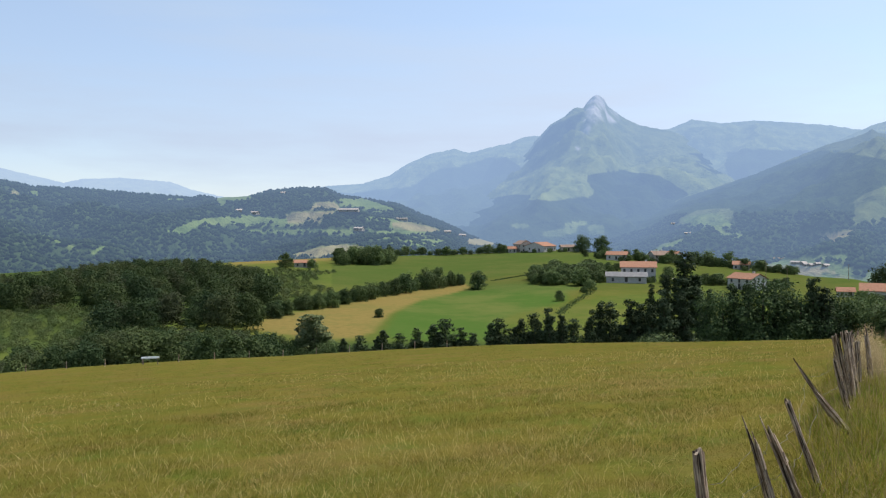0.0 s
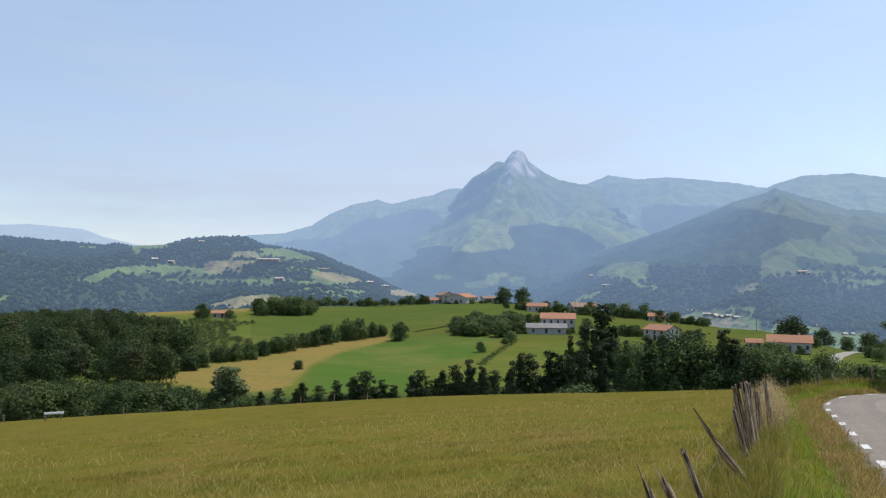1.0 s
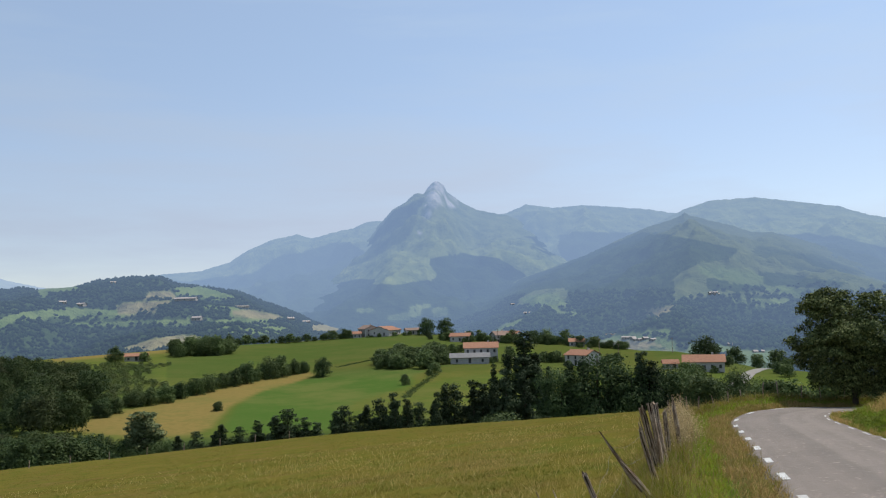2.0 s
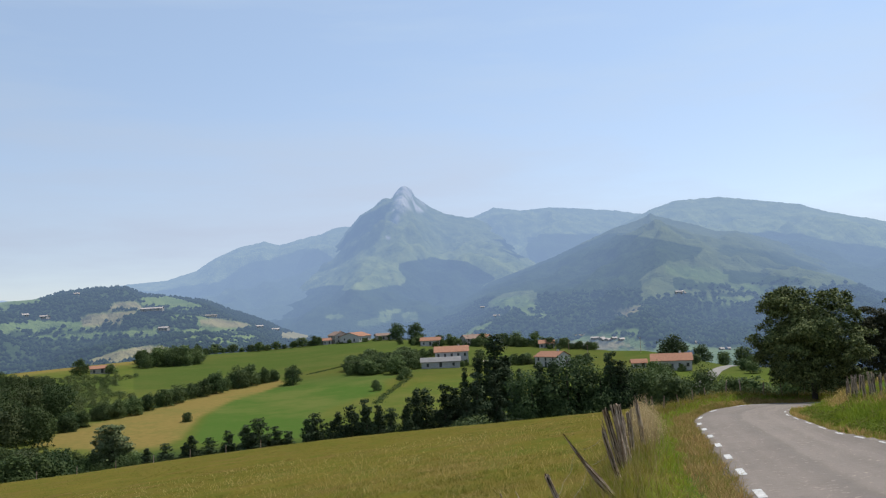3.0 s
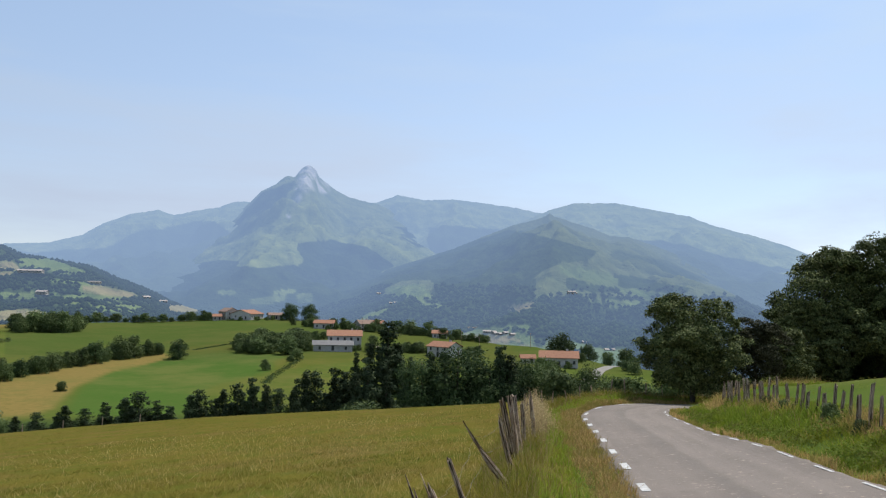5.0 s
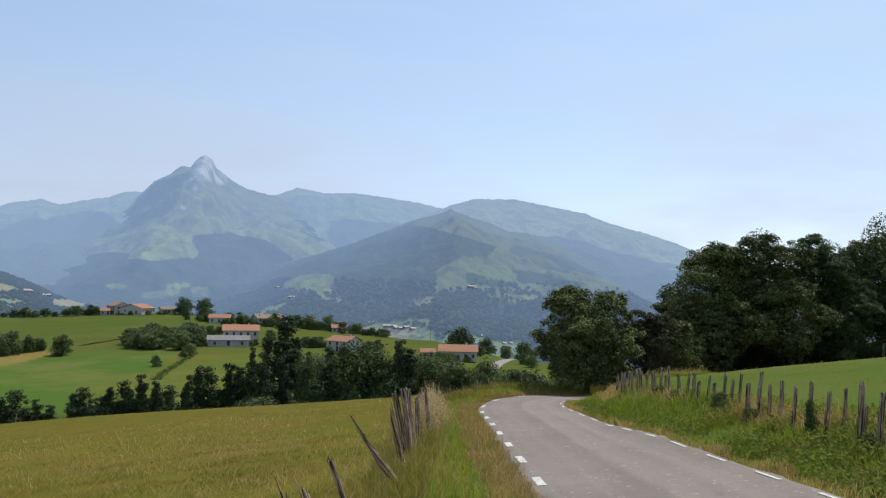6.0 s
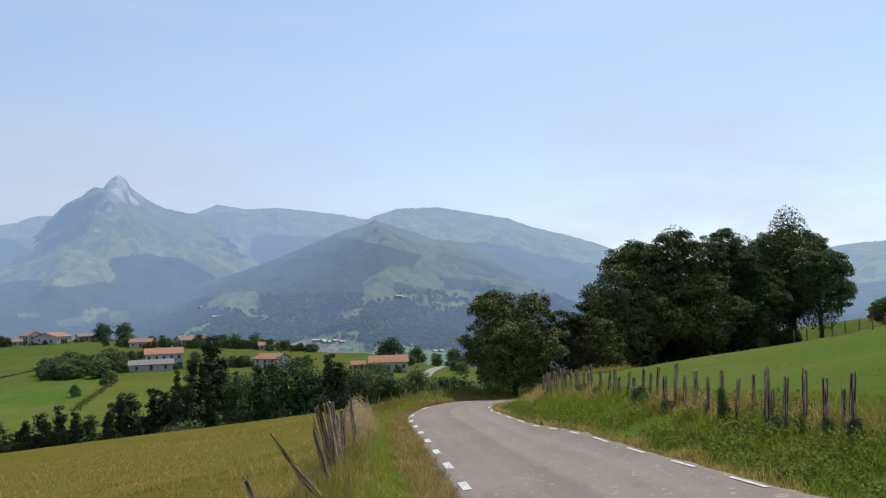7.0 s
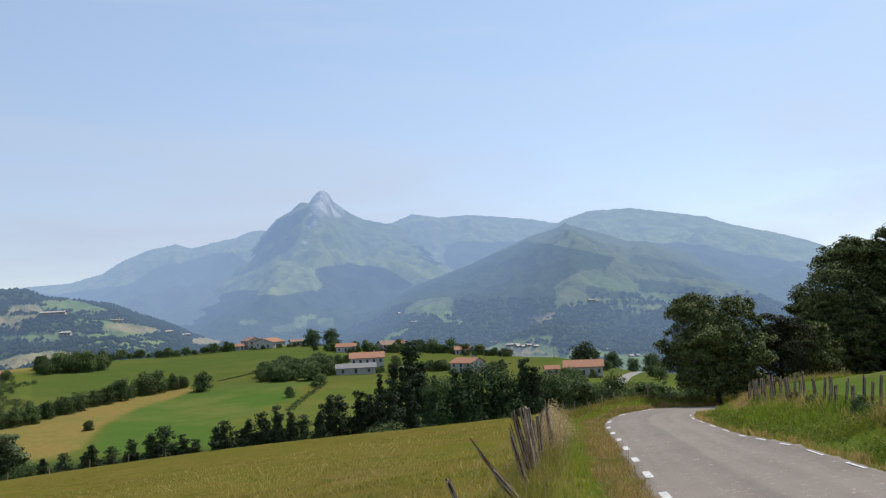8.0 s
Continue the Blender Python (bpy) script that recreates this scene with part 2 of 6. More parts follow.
def distance_material(name, haze, greens, rock=None):
    """A far mountain: its own surface lit by the sun, with haze painted over it as emission."""
    m, n, l, b = material(name, 1.0, 0.0)
    big, mid = noise_node(n, l, 0.0022, 5), noise_node(n, l, 0.012, 6, 0.7)
    at = n.new("ShaderNodeAttribute")
    at.attribute_name = "cover"
    sep = n.new("ShaderNodeSeparateColor")
    l.new(at.outputs["Color"], sep.inputs["Color"])
    c = ramp(n, l, mid, ((0.35, greens[0]), (0.65, greens[1])))
    wood = ramp(n, l, mid, ((0.3, (0.024, 0.042, 0.016)), (0.7, (0.055, 0.08, 0.028))))
    add = n.new("ShaderNodeMath")
    add.operation = "ADD"
    l.new(sep.outputs["Blue"], add.inputs[0])
    l.new(ramp_fac(n, l, big, 0.3, 0.7, 0.4), add.inputs[1])
    c = mix(n, l, c, wood, ramp_fac(n, l, add.outputs["Value"], 0.65, 0.85))
    c = mix(n, l, c, ramp(n, l, mid, ((0.35, (0.1, 0.145, 0.045)), (0.65, (0.155, 0.198, 0.066)))), sep.outputs["Green"])
    bare = rock or (0.28, 0.235, 0.12)
    c = mix(n, l, c, ramp(n, l, mid, ((0.3, tuple(0.62 * v for v in bare)), (0.7, bare))), sep.outputs["Red"])
    l.new(c, b.inputs["Base Color"])
    bump(n, l, b, mid, 0.8, 26.0)
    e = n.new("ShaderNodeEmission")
    e.inputs["Color"].default_value, e.inputs["Strength"].default_value = (*haze, 1), 1.0
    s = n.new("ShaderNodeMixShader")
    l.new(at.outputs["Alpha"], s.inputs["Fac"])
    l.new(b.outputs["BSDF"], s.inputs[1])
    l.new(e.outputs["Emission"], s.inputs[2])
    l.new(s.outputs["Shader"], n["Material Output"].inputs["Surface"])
    return m


def distance_wood(name, haze, k=1.0):
    """Far tree crowns, each its own green, with painted haze mixed in as emission."""
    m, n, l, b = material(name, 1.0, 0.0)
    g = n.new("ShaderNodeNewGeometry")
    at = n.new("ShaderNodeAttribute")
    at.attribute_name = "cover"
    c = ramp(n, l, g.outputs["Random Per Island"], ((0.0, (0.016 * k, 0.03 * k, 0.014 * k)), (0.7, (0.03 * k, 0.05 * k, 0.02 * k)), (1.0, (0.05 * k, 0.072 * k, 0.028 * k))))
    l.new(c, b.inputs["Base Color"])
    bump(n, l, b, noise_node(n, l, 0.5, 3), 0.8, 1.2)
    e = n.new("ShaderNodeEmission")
    e.inputs["Color"].default_value = (*haze, 1)
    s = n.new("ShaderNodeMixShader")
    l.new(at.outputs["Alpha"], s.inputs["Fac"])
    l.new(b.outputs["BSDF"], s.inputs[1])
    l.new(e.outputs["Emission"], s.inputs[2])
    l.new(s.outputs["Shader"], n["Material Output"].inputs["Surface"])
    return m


def asphalt_material():
    """Worn chip-sealed asphalt: grit, long wheel-worn bands, pale scuffed spots, dark tar."""
    m, n, l, b = material("asphalt", 0.85, 0.25)
    big, mid, grit = noise_node(n, l, 0.35, 4), noise_node(n, l, 2.2, 5, 0.7), noise_node(n, l, 70.0, 2)
    at = n.new("ShaderNodeAttribute")
    at.attribute_name = "across"
    wave = n.new("ShaderNodeMath")
    wave.operation = "MULTIPLY_ADD"
    l.new(noise_node(n, l, 0.5, 3), wave.inputs[0])
    wave.inputs[1].default_value = 0.3
    l.new(at.outputs["Fac"], wave.inputs[2])
    band = n.new("ShaderNodeTexNoise")
    band.noise_dimensions = "1D"
    band.inputs["Scale"].default_value, band.inputs["Detail"].default_value = 1.5, 3
    l.new(wave.outputs["Value"], band.inputs["W"])
    c = ramp(n, l, big, ((0.3, (0.146, 0.119, 0.097)), (0.7, (0.196, 0.161, 0.132))))
    c = mix(n, l, c, (0.228, 0.19, 0.158), ramp_fac(n, l, band.outputs["Fac"], 0.45, 0.65, 0.55))
    c = mix(n, l, c, (0.12, 0.104, 0.09), ramp_fac(n, l, band.outputs["Fac"], 0.46, 0.34, 0.3))
    c = mix(n, l, c, (0.1, 0.088, 0.078), ramp_fac(n, l, mid, 0.42, 0.28, 0.45))
    c = mix(n, l, c, (0.43, 0.35, 0.27), ramp_fac(n, l, noise_node(n, l, 5.5, 5, 0.75), 0.6, 0.65, 0.7))
    c = mix(n, l, c, (0.075, 0.066, 0.058), ramp_fac(n, l, grit, 0.52, 0.7, 0.5))
    l.new(c, b.inputs["Base Color"])
    bump(n, l, b, grit, 0.6, 0.012)
    return m


def weathered_wood():
    """Silvered, cracked wood: long dark checks, brown heart between pale grey fibres, lichen specks."""
    m, n, l, b = material("weathered_wood", 0.95, 0.1)
    fibre, check, broad = noise_node(n, l, 55, 4, 0.7, stretch=(1, 1, 0.05)), noise_node(n, l, 26, 3, stretch=(1, 1, 0.035)), noise_node(n, l, 5, 3)
    speck = noise_node(n, l, 60, 2)
    c = ramp(n, l, fibre, ((0.36, (0.085, 0.055, 0.036)), (0.47, (0.24, 0.172, 0.12)), (0.6, (0.54, 0.43, 0.325))))
    c = mix(n, l, c, (0.17, 0.11, 0.068), ramp_fac(n, l, broad, 0.45, 0.65, 0.55))
    c = mix(n, l, c, (0.03, 0.022, 0.018), ramp_fac(n, l, check, 0.45, 0.4))
    c = mix(n, l, c, (0.42, 0.42, 0.34), ramp_fac(n, l, speck, 0.68, 0.74, 0.6))
    l.new(c, b.inputs["Base Color"])
    bump(n, l, b, check, 1.0, 0.025)
    return m


LAND = ground_material()
ASPHALT = asphalt_material()
LINE = plain("road_paint", (0.378, 0.360, 0.333), (0.630, 0.621, 0.585), 7, 0.7)
WEATHERED = weathered_wood()
BARK = plain("bark", (0.05, 0.04, 0.03), (0.1, 0.085, 0.065), 5, 0.95, 0.1, 0.8, 0.03, (1, 1, 0.2))
LEAF_GLOSS = leaf_material("glossy_leaf", (0.02, 0.031, 0.01), (0.155, 0.172, 0.06), 0.05, None, 0.7, 0.08)
LEAF_WOOD = leaf_material("wood_leaf", (0.027, 0.045, 0.016), (0.072, 0.095, 0.036), 0.25, species=((0.027, 0.052, 0.020), (0.047, 0.072, 0.020), (0.077, 0.095, 0.031), (0.054, 0.056, 0.027)))
LEAF_SCRUB = leaf_material("scrub_leaf", (0.046, 0.072, 0.022), (0.101, 0.131, 0.046), 0.25, (0.051, 0.078, 0.028), species=((0.046, 0.074, 0.023), (0.083, 0.106, 0.032), (0.101, 0.110, 0.041), (0.055, 0.083, 0.028)))
LEAF_WEED = leaf_material("weed_leaf", (0.105, 0.160, 0.017), (0.247, 0.308, 0.049), 0.35, (0.198, 0.198, 0.043), upright=0.5, patch_scale=0.7)
LEAF_POPLAR = leaf_material("poplar_leaf", (0.15, 0.19, 0.085), (0.29, 0.33, 0.15), 0.4)
LEAF = leaf_material("broad_leaf", (0.042, 0.07, 0.022), (0.115, 0.15, 0.05))
LEAF_MID = leaf_material("mid_leaf", (0.05, 0.078, 0.026), (0.125, 0.158, 0.056))
LEAF_DRY = leaf_material("brownish_leaf", (0.036, 0.04, 0.018), (0.085, 0.085, 0.036), 0.1)
LEAF_DEEP = leaf_material("deep_leaf", (0.028, 0.05, 0.018), (0.075, 0.105, 0.036))
LEAF_DARK = leaf_material("pine_needles", (0.024, 0.038, 0.018), (0.056, 0.074, 0.034), 0.08, None, 0.8, 0.08)
LEAF_LIGHT = leaf_material("pale_leaf", (0.05, 0.075, 0.025), (0.11, 0.15, 0.05))
BLADE = leaf_material("grass_blade", (0.084, 0.077, 0.01), (0.162, 0.133, 0.026), 0.3, (0.062, 0.088, 0.01), upright=0.7, patch_scale=0.4, patch2=(0.145, 0.088, 0.024))
BLADE_GREEN = leaf_material("green_blade", (0.093, 0.147, 0.010), (0.207, 0.256, 0.031), 0.3, (0.163, 0.181, 0.017), upright=0.65, patch_scale=0.5)
BLADE_DRY = leaf_material("dry_blade", (0.234, 0.148, 0.052), (0.494, 0.346, 0.135), 0.35, (0.185, 0.173, 0.036), upright=0.45, patch_scale=0.9)
STRAW = leaf_material("straw", (0.196, 0.145, 0.043), (0.361, 0.282, 0.123), 0.4, upright=0.4)
BLEACHED = leaf_material("bleached_straw", (0.29, 0.2, 0.09), (0.53, 0.41, 0.22), 0.45, upright=0.3)
GOLDEN = leaf_material("golden_blade", (0.1, 0.092, 0.01), (0.23, 0.185, 0.035), 0.3, (0.085, 0.11, 0.012), upright=0.6, patch_scale=0.6)
OLD_TILE = plain("old_roof_tile", (0.2, 0.14, 0.11), (0.29, 0.2, 0.155), 1.5, 0.9, 0.1, 0.5, 0.05)
RENDERED = plain("grey_render", (0.33, 0.32, 0.31), (0.43, 0.42, 0.4), 0.6, 0.9, 0.1)
# roof tile paled and greyed to stand in for distant haze
HAZED_TILE = plain("hazed_roof_tile", (0.34, 0.305, 0.285), (0.42, 0.38, 0.36), 1.5, 0.9, 0.1)
TILE = plain("roof_tile", (0.257, 0.128, 0.081), (0.361, 0.190, 0.119), 1.5, 0.9, 0.1, 0.5, 0.05)
PLASTER = plain("plaster", (0.368, 0.354, 0.331), (0.497, 0.478, 0.451), 0.8, 0.9, 0.1)
STONE = plain("stone_wall", (0.35, 0.32, 0.28), (0.5, 0.47, 0.42), 1.2, 0.95, 0.1, 0.5, 0.05)
GREY = plain("grey_sheet", (0.15, 0.145, 0.14), (0.21, 0.2, 0.19), 0.7, 0.8)
DARK = plain("dark_opening", (0.02, 0.02, 0.022), (0.035, 0.035, 0.035), 2.0, 0.3, 0.5)
PALE = plain("pale_enamel", (0.62, 0.62, 0.6), (0.72, 0.72, 0.7), 2, 0.5)
WORN_LANE = plain("worn_lane", (0.19, 0.175, 0.155), (0.26, 0.24, 0.21), 0.8)
HAYSOIL = plain("bare_soil", (0.32, 0.27, 0.2), (0.42, 0.37, 0.29), 0.8)
METAL = plain("wire_metal", (0.138, 0.110, 0.094), (0.193, 0.182, 0.165), 8, 0.6)


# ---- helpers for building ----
HAZE_LENGTH = 3000.0     # metres over which the painted haze covers the distance


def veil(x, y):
    """How much painted haze covers a far thing, by its distance; less over the near valley."""
    return 1 - np.exp(-(np.hypot(x, y) / HAZE_LENGTH) ** 1.3)


def mesh_object(name, verts, faces, mat, parent=None, smooth_shade=False):
    me = bpy.data.meshes.new(name)
    me.from_pydata([tuple(v) for v in verts], [], [tuple(int(i) for i in f) for f in faces])
    me.materials.append(mat)
    if smooth_shade:
        me.polygons.foreach_set("use_smooth", [True] * len(me.polygons))
    me.update()
    ob = new(name, me)
    ob.parent = parent
    return ob


def grid_object(name, X, Y, Z, mat, cover=None, wrap=False):
    """A sheet from a grid of points, with its masks."""
    nr, nc = X.shape
    me = bpy.data.meshes.new(name)
    me.vertices.add(nr * nc)
    me.vertices.foreach_set("co", np.stack([X, Y, Z], -1).astype(np.float32).ravel())
    i = np.arange(nr * nc).reshape(nr, nc)
    if wrap:
        i = np.concatenate([i, i[:, :1]], 1)
    q = np.stack([i[:-1, :-1], i[:-1, 1:], i[1:, 1:], i[1:, :-1]], -1).reshape(-1, 4)[:, ::-1]
    me.loops.add(q.size)
    me.loops.foreach_set("vertex_index", q.ravel().astype(np.int32))
    me.polygons.add(len(q))
    me.polygons.foreach_set("loop_start", np.arange(0, q.size, 4, dtype=np.int32))
    me.polygons.foreach_set("use_smooth", np.ones(len(q), bool))
    me.update(calc_edges=True)
    if cover is not None:
        a = me.color_attributes.new("cover", "FLOAT_COLOR", "POINT")
        # alpha holds the share of haze painted into the surface
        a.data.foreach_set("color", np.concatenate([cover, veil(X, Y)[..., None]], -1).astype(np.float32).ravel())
    me.materials.append(mat)
    return new(name, me)


def hash_noise(x, y, scale, octaves=4, seed=0):
    """Smooth value noise on arrays, about -1 to 1."""
    out, amp, tot = np.zeros(np.shape(x)), 1.0, 0.0
    for o in range(octaves):
        u, v = x * scale + 37.1 * o + seed, y * scale - 17.7 * o + 3.3 * seed
        iu, iv = np.floor(u), np.floor(v)
        fu, fv = u - iu, v - iv
        fu, fv = fu * fu * (3 - 2 * fu), fv * fv * (3 - 2 * fv)

        def h(a, b):
            s = np.sin(a * 127.1 + b * 311.7 + seed * 7.3) * 43758.5453
            return (s - np.floor(s)) * 2 - 1
        out += amp * ((h(iu, iv) * (1 - fu) + h(iu + 1, iv) * fu) * (1 - fv) + (h(iu, iv + 1) * (1 - fu) + h(iu + 1, iv + 1) * fu) * fv)
        tot += amp
        amp, scale = amp * 0.5, scale * 2
    return out / tot


def inside(x, y, poly, soft=3.0):
    """How far points lie within a polygon of the plan, 0 to 1."""
    p = np.array(poly, float)
    hit, d = np.zeros(x.shape, bool), np.full(x.shape, 1e9)
    for a, b in zip(p, np.roll(p, -1, 0)):
        c = ((a[1] > y) != (b[1] > y)) & (x < (b[0] - a[0]) * (y - a[1]) / (b[1] - a[1] + 1e-9) + a[0])
        hit ^= c
        e = b - a
        t = np.clip(((x - a[0]) * e[0] + (y - a[1]) * e[1]) / (e @ e), 0, 1)
        d = np.minimum(d, np.hypot(x - a[0] - t * e[0], y - a[1] - t * e[1]))
    return smooth(-soft, soft, np.where(hit, d, -d))


# ---- ground ----
AZ = np.radians(np.concatenate([np.arange(-180, -38, 4.0), np.arange(-36, 70, 0.16), np.arange(72, 179, 4.0)]))
RR = np.concatenate([[0.0], 1.2 * 1.0205 ** np.arange(411)])
RG, AG = np.meshgrid(RR, AZ, indexing="ij")
GX, GY = RG * np.sin(AG), RG * np.cos(AG)
GZ = ground_z(GX, GY)
GZ += np.where(RG > 900, 4, 0.0) * hash_noise(GX, GY, 0.006, 4, 2) + 0.04 * hash_noise(GX, GY, 0.5, 3, 5) * (RG < 150)


# ---- mountains ----
SLOPES = {}


def mountain(name, crest, rc, foot, zfoot, mat, rough, cover, label, seed, spurs=1.0, rib=None):
    """A range with the given crest (azimuth, elevation in degrees) at the distance rc, falling to its foot."""
    ca = np.array(crest, float)
    az = np.arange(ca[0, 0], ca[-1, 0], 0.12)
    el = np.interp(az, ca[:, 0], ca[:, 1])
    u = np.concatenate([np.linspace(0, 1, 130), np.linspace(1.04, 1.6, 14)])
    U, A = np.meshgrid(u, az, indexing="ij")
    R = foot + (rc - foot) * U
    X, Y = R * np.sin(np.radians(A)), R * np.cos(np.radians(A))
    E = np.interp(A + np.clip(1 - U, 0, 1) ** 2 * 6 * hash_noise(X, Y, 0.0016, 3, seed + 40), ca[:, 0], ca[:, 1])
    top = rc * np.tan(np.radians(E)) + 1.6
    prof = np.where(U <= 1, 0.62 * U + 0.38 * U ** 2.6, 1 - 1.1 * (U - 1))
    Z = zfoot + (top - zfoot) * prof
    env = np.clip(4 * U * (1 - U), 0, 1) ** 0.7 * (U < 1)
    ridge = 1 - np.abs(hash_noise(X, Y, rough, 5, seed)) * 2.2
    env = env * smooth(1.0, 0.85, U)
    Z += spurs * env * (top - zfoot) * (0.2 * ridge + 0.09 * (1 - 2.2 * np.abs(hash_noise(X, Y, rough * 3.7, 4, seed + 3))))
    if rib:
        at_top, at_foot, width, height = rib
        line = at_foot + (at_top - at_foot) * U ** 0.8 + 0.5 * hash_noise(U * 9, U * 0, 1.0, 2, seed)
        Z += height * (top - zfoot) * env * smooth(1.0, 0.75, U) * np.clip(1 - np.abs(A - line) / width, 0, 1)
    Z += (U > 0.97) * (U < 1.03) * hash_noise(A * 40, A * 0, 0.12, 3, seed) * rc * 0.0009
    EL = np.degrees(np.arctan2(Z - 1.6, R))
    c = cover(X, Y, EL, U, A) if cover else np.zeros((*U.shape, 3))
    ob = grid_object(name, X, Y, Z, mat, c)
    SLOPES[name] = (X, Y, Z, EL, A, c)
    return tagged(ob, label, "mountain", kind="structure")


# emission colours of the haze painted on the far slopes
HAZE, HAZE_FAR = (0.238, 0.355, 0.56), (0.285, 0.415, 0.625)


def pastures(A, EL, patches, X, Y):
    """Cleared fields on a slope: azimuth, elevation, half sizes and tilt of each."""
    w = np.zeros(A.shape)
    j, k = 0.35 * hash_noise(X, Y, 0.012, 3, 31), 0.35 * hash_noise(X, Y, 0.012, 3, 57)
    for a, e, ha, he, tilt in patches:
        u, v = (A - a) / ha + j, (EL - e - tilt * (A - a)) / he + k
        w = np.maximum(w, smooth(1.1, 0.9, np.maximum(np.abs(u), np.abs(v)) * 0.6 + 0.4 * np.hypot(u, v)))
    return w


def area(A, EL, X, Y, poly, ragged=0.42, soft=0.25):
    """A wood or clearing with a ragged outline, by azimuth and elevation."""
    return inside(A + 2 * ragged * hash_noise(X, Y, 0.006, 4, 61), EL + ragged * hash_noise(X, Y, 0.006, 4, 83), poly, soft)


def far_wood(name, surface, wood, count, size, mat, label, seed):
    """Tree crowns of a distant wood, strewn over the wooded part of a slope."""
    rng = np.random.default_rng(seed)
    X, Y, Z = surface
    w = np.clip(wood[:-1, :-1], 0, 1).ravel() * (np.hypot(X, Y)[:-1, :-1].ravel() ** 0.5)
    i = rng.choice(len(w), count, p=w / w.sum())
    r, c = np.unravel_index(i, wood[:-1, :-1].shape)
    t, q = rng.uniform(0, 1, count), rng.uniform(0, 1, count)
    P = np.stack([(1 - t) * ((1 - q) * g[r, c] + q * g[r, c + 1]) + t * ((1 - q) * g[r + 1, c] + q * g[r + 1, c + 1]) for g in (X, Y, Z)], 1)
    # a lumpy crown of ten facets: top, waist of five, foot
    waist = [(math.cos(1.2566 * i), math.sin(1.2566 * i), 0.1 * (-1) ** i) for i in range(5)]
    base = np.array([(0, 0, 1.0), *waist, (0, 0, -0.8)])
    tri = np.array([(0, 1 + i, 1 + (i + 1) % 5) for i in range(5)] + [(6, 1 + (i + 1) % 5, 1 + i) for i in range(5)])
    s = size * rng.uniform(0.6, 1.5, (count, 1, 1)) * rng.uniform(0.75, 1.25, (count, len(base), 1))
    V = P[:, None] + base[None] * s * [1, 1, 0.95] + [0, 0, size * 0.35]
    F = tri[None] + (np.arange(count) * len(base))[:, None, None]
    me = bpy.data.meshes.new(name)
    me.vertices.add(V.size // 3)
    me.vertices.foreach_set("co", V.astype(np.float32).ravel())
    me.loops.add(F.size)
    me.loops.foreach_set("vertex_index", F.ravel().astype(np.int32))
    me.polygons.add(F.size // 3)
    me.polygons.foreach_set("loop_start", np.arange(0, F.size, 3, dtype=np.int32))
    me.update(calc_edges=True)
    # alpha holds the share of haze painted into each crown
    haze = np.ones((V.size // 3, 4))
    haze[:, 3] = veil(V[..., 0], V[..., 1]).ravel()
    me.color_attributes.new("cover", "FLOAT_COLOR", "POINT").data.foreach_set("color", haze.astype(np.float32).ravel())
    me.materials.append(mat)
    return tagged(new(name, me), label, "woods", kind="stuff")


def pyramid_cover(X, Y, EL, U, A):
    n = hash_noise(X, Y + 2 * X, 0.014, 4, 4)
    rock = smooth(1.0, 0.6, np.hypot((A - 10.75) / 0.8, (EL - 8.7) / 0.85)) * smooth(-0.8, -0.1, n)
    for a, e, ha, he in ((11.4, 7.8, 1.0, 0.5), (10.5, 7.9, 0.65, 0.8), (11.9, 7.45, 0.5, 0.25), (10.1, 7.2, 0.32, 0.8), (9.75, 6.3, 0.25, 0.5), (9.5, 5.6, 0.2, 0.25)):
        rock = np.maximum(rock, smooth(1.1, 0.5, np.hypot((A - a) / ha, (EL - e) / he)) * smooth(-0.5, 0.2, n))
    wood = area(A, EL, X, Y, ((10.4, 3.6), (12.5, 4.05), (15.1, 3.6), (17.0, 2.2), (15, 1.1), (11, 1.1), (10.2, 2.4)))
    wood = np.maximum(wood, area(A, EL, X, Y, ((-8, 1.6), (1.4, 1.6), (4.6, 2.3), (7.2, 2.1), (10.4, 2.3), (14, 1.6), (24, 1.2), (24, -4), (-8, -4))))
    # half-strength wood tone darkens the peak's left face
    wood = np.maximum(wood, 0.55 * area(A, EL, X, Y, ((10.3, 8.4), (9.6, 6.6), (8.8, 5.2), (7.4, 4.2), (5.6, 3.4), (2.0, 2.4), (4.5, 5.0), (7.6, 7.3))))
    wood = np.maximum(wood, 0.8 * area(A, EL, X, Y, ((16.8, 5.2), (18.4, 5.2), (20.0, 3.9), (18.6, 3.6), (17.4, 4.1))))
    field = pastures(A, EL, ((8.2, -0.3, 1.3, 0.3, 0.15), (9.4, 0.3, 0.9, 0.2, 0.05), (5.4, 0.1, 0.7, 0.2, 0), (10.8, -0.2, 0.6, 0.4, 0)), X, Y)
    return np.stack([rock, 0.45 * field, wood * (1 - 0.6 * field)], -1)


def back_cover(X, Y, EL, U, A):
    wood = area(A, EL, X, Y, ((-10, 2.4), (-4, 2.6), (-1, 3.8), (2, 4.6), (4.6, 5.2), (6, 4), (4, -1), (-10, -1)))
    wood = np.maximum(wood, area(A, EL, X, Y, ((19, 5.2), (22, 5.4), (26, 5.0), (27, 3), (20, 2.5))))
    return np.stack([0 * U, 0 * U, 0.75 * wood], -1)


def shoulder_cover(X, Y, EL, U, A):
    wood = np.maximum(area(A, EL, X, Y, ((33, 4.4), (36, 4.4), (41, 3.0), (46, 1.6), (46, -3), (33, -3))), smooth(0.8, 0.2, EL))
    return np.stack([0 * U, 0 * U, 0.85 * wood], -1)


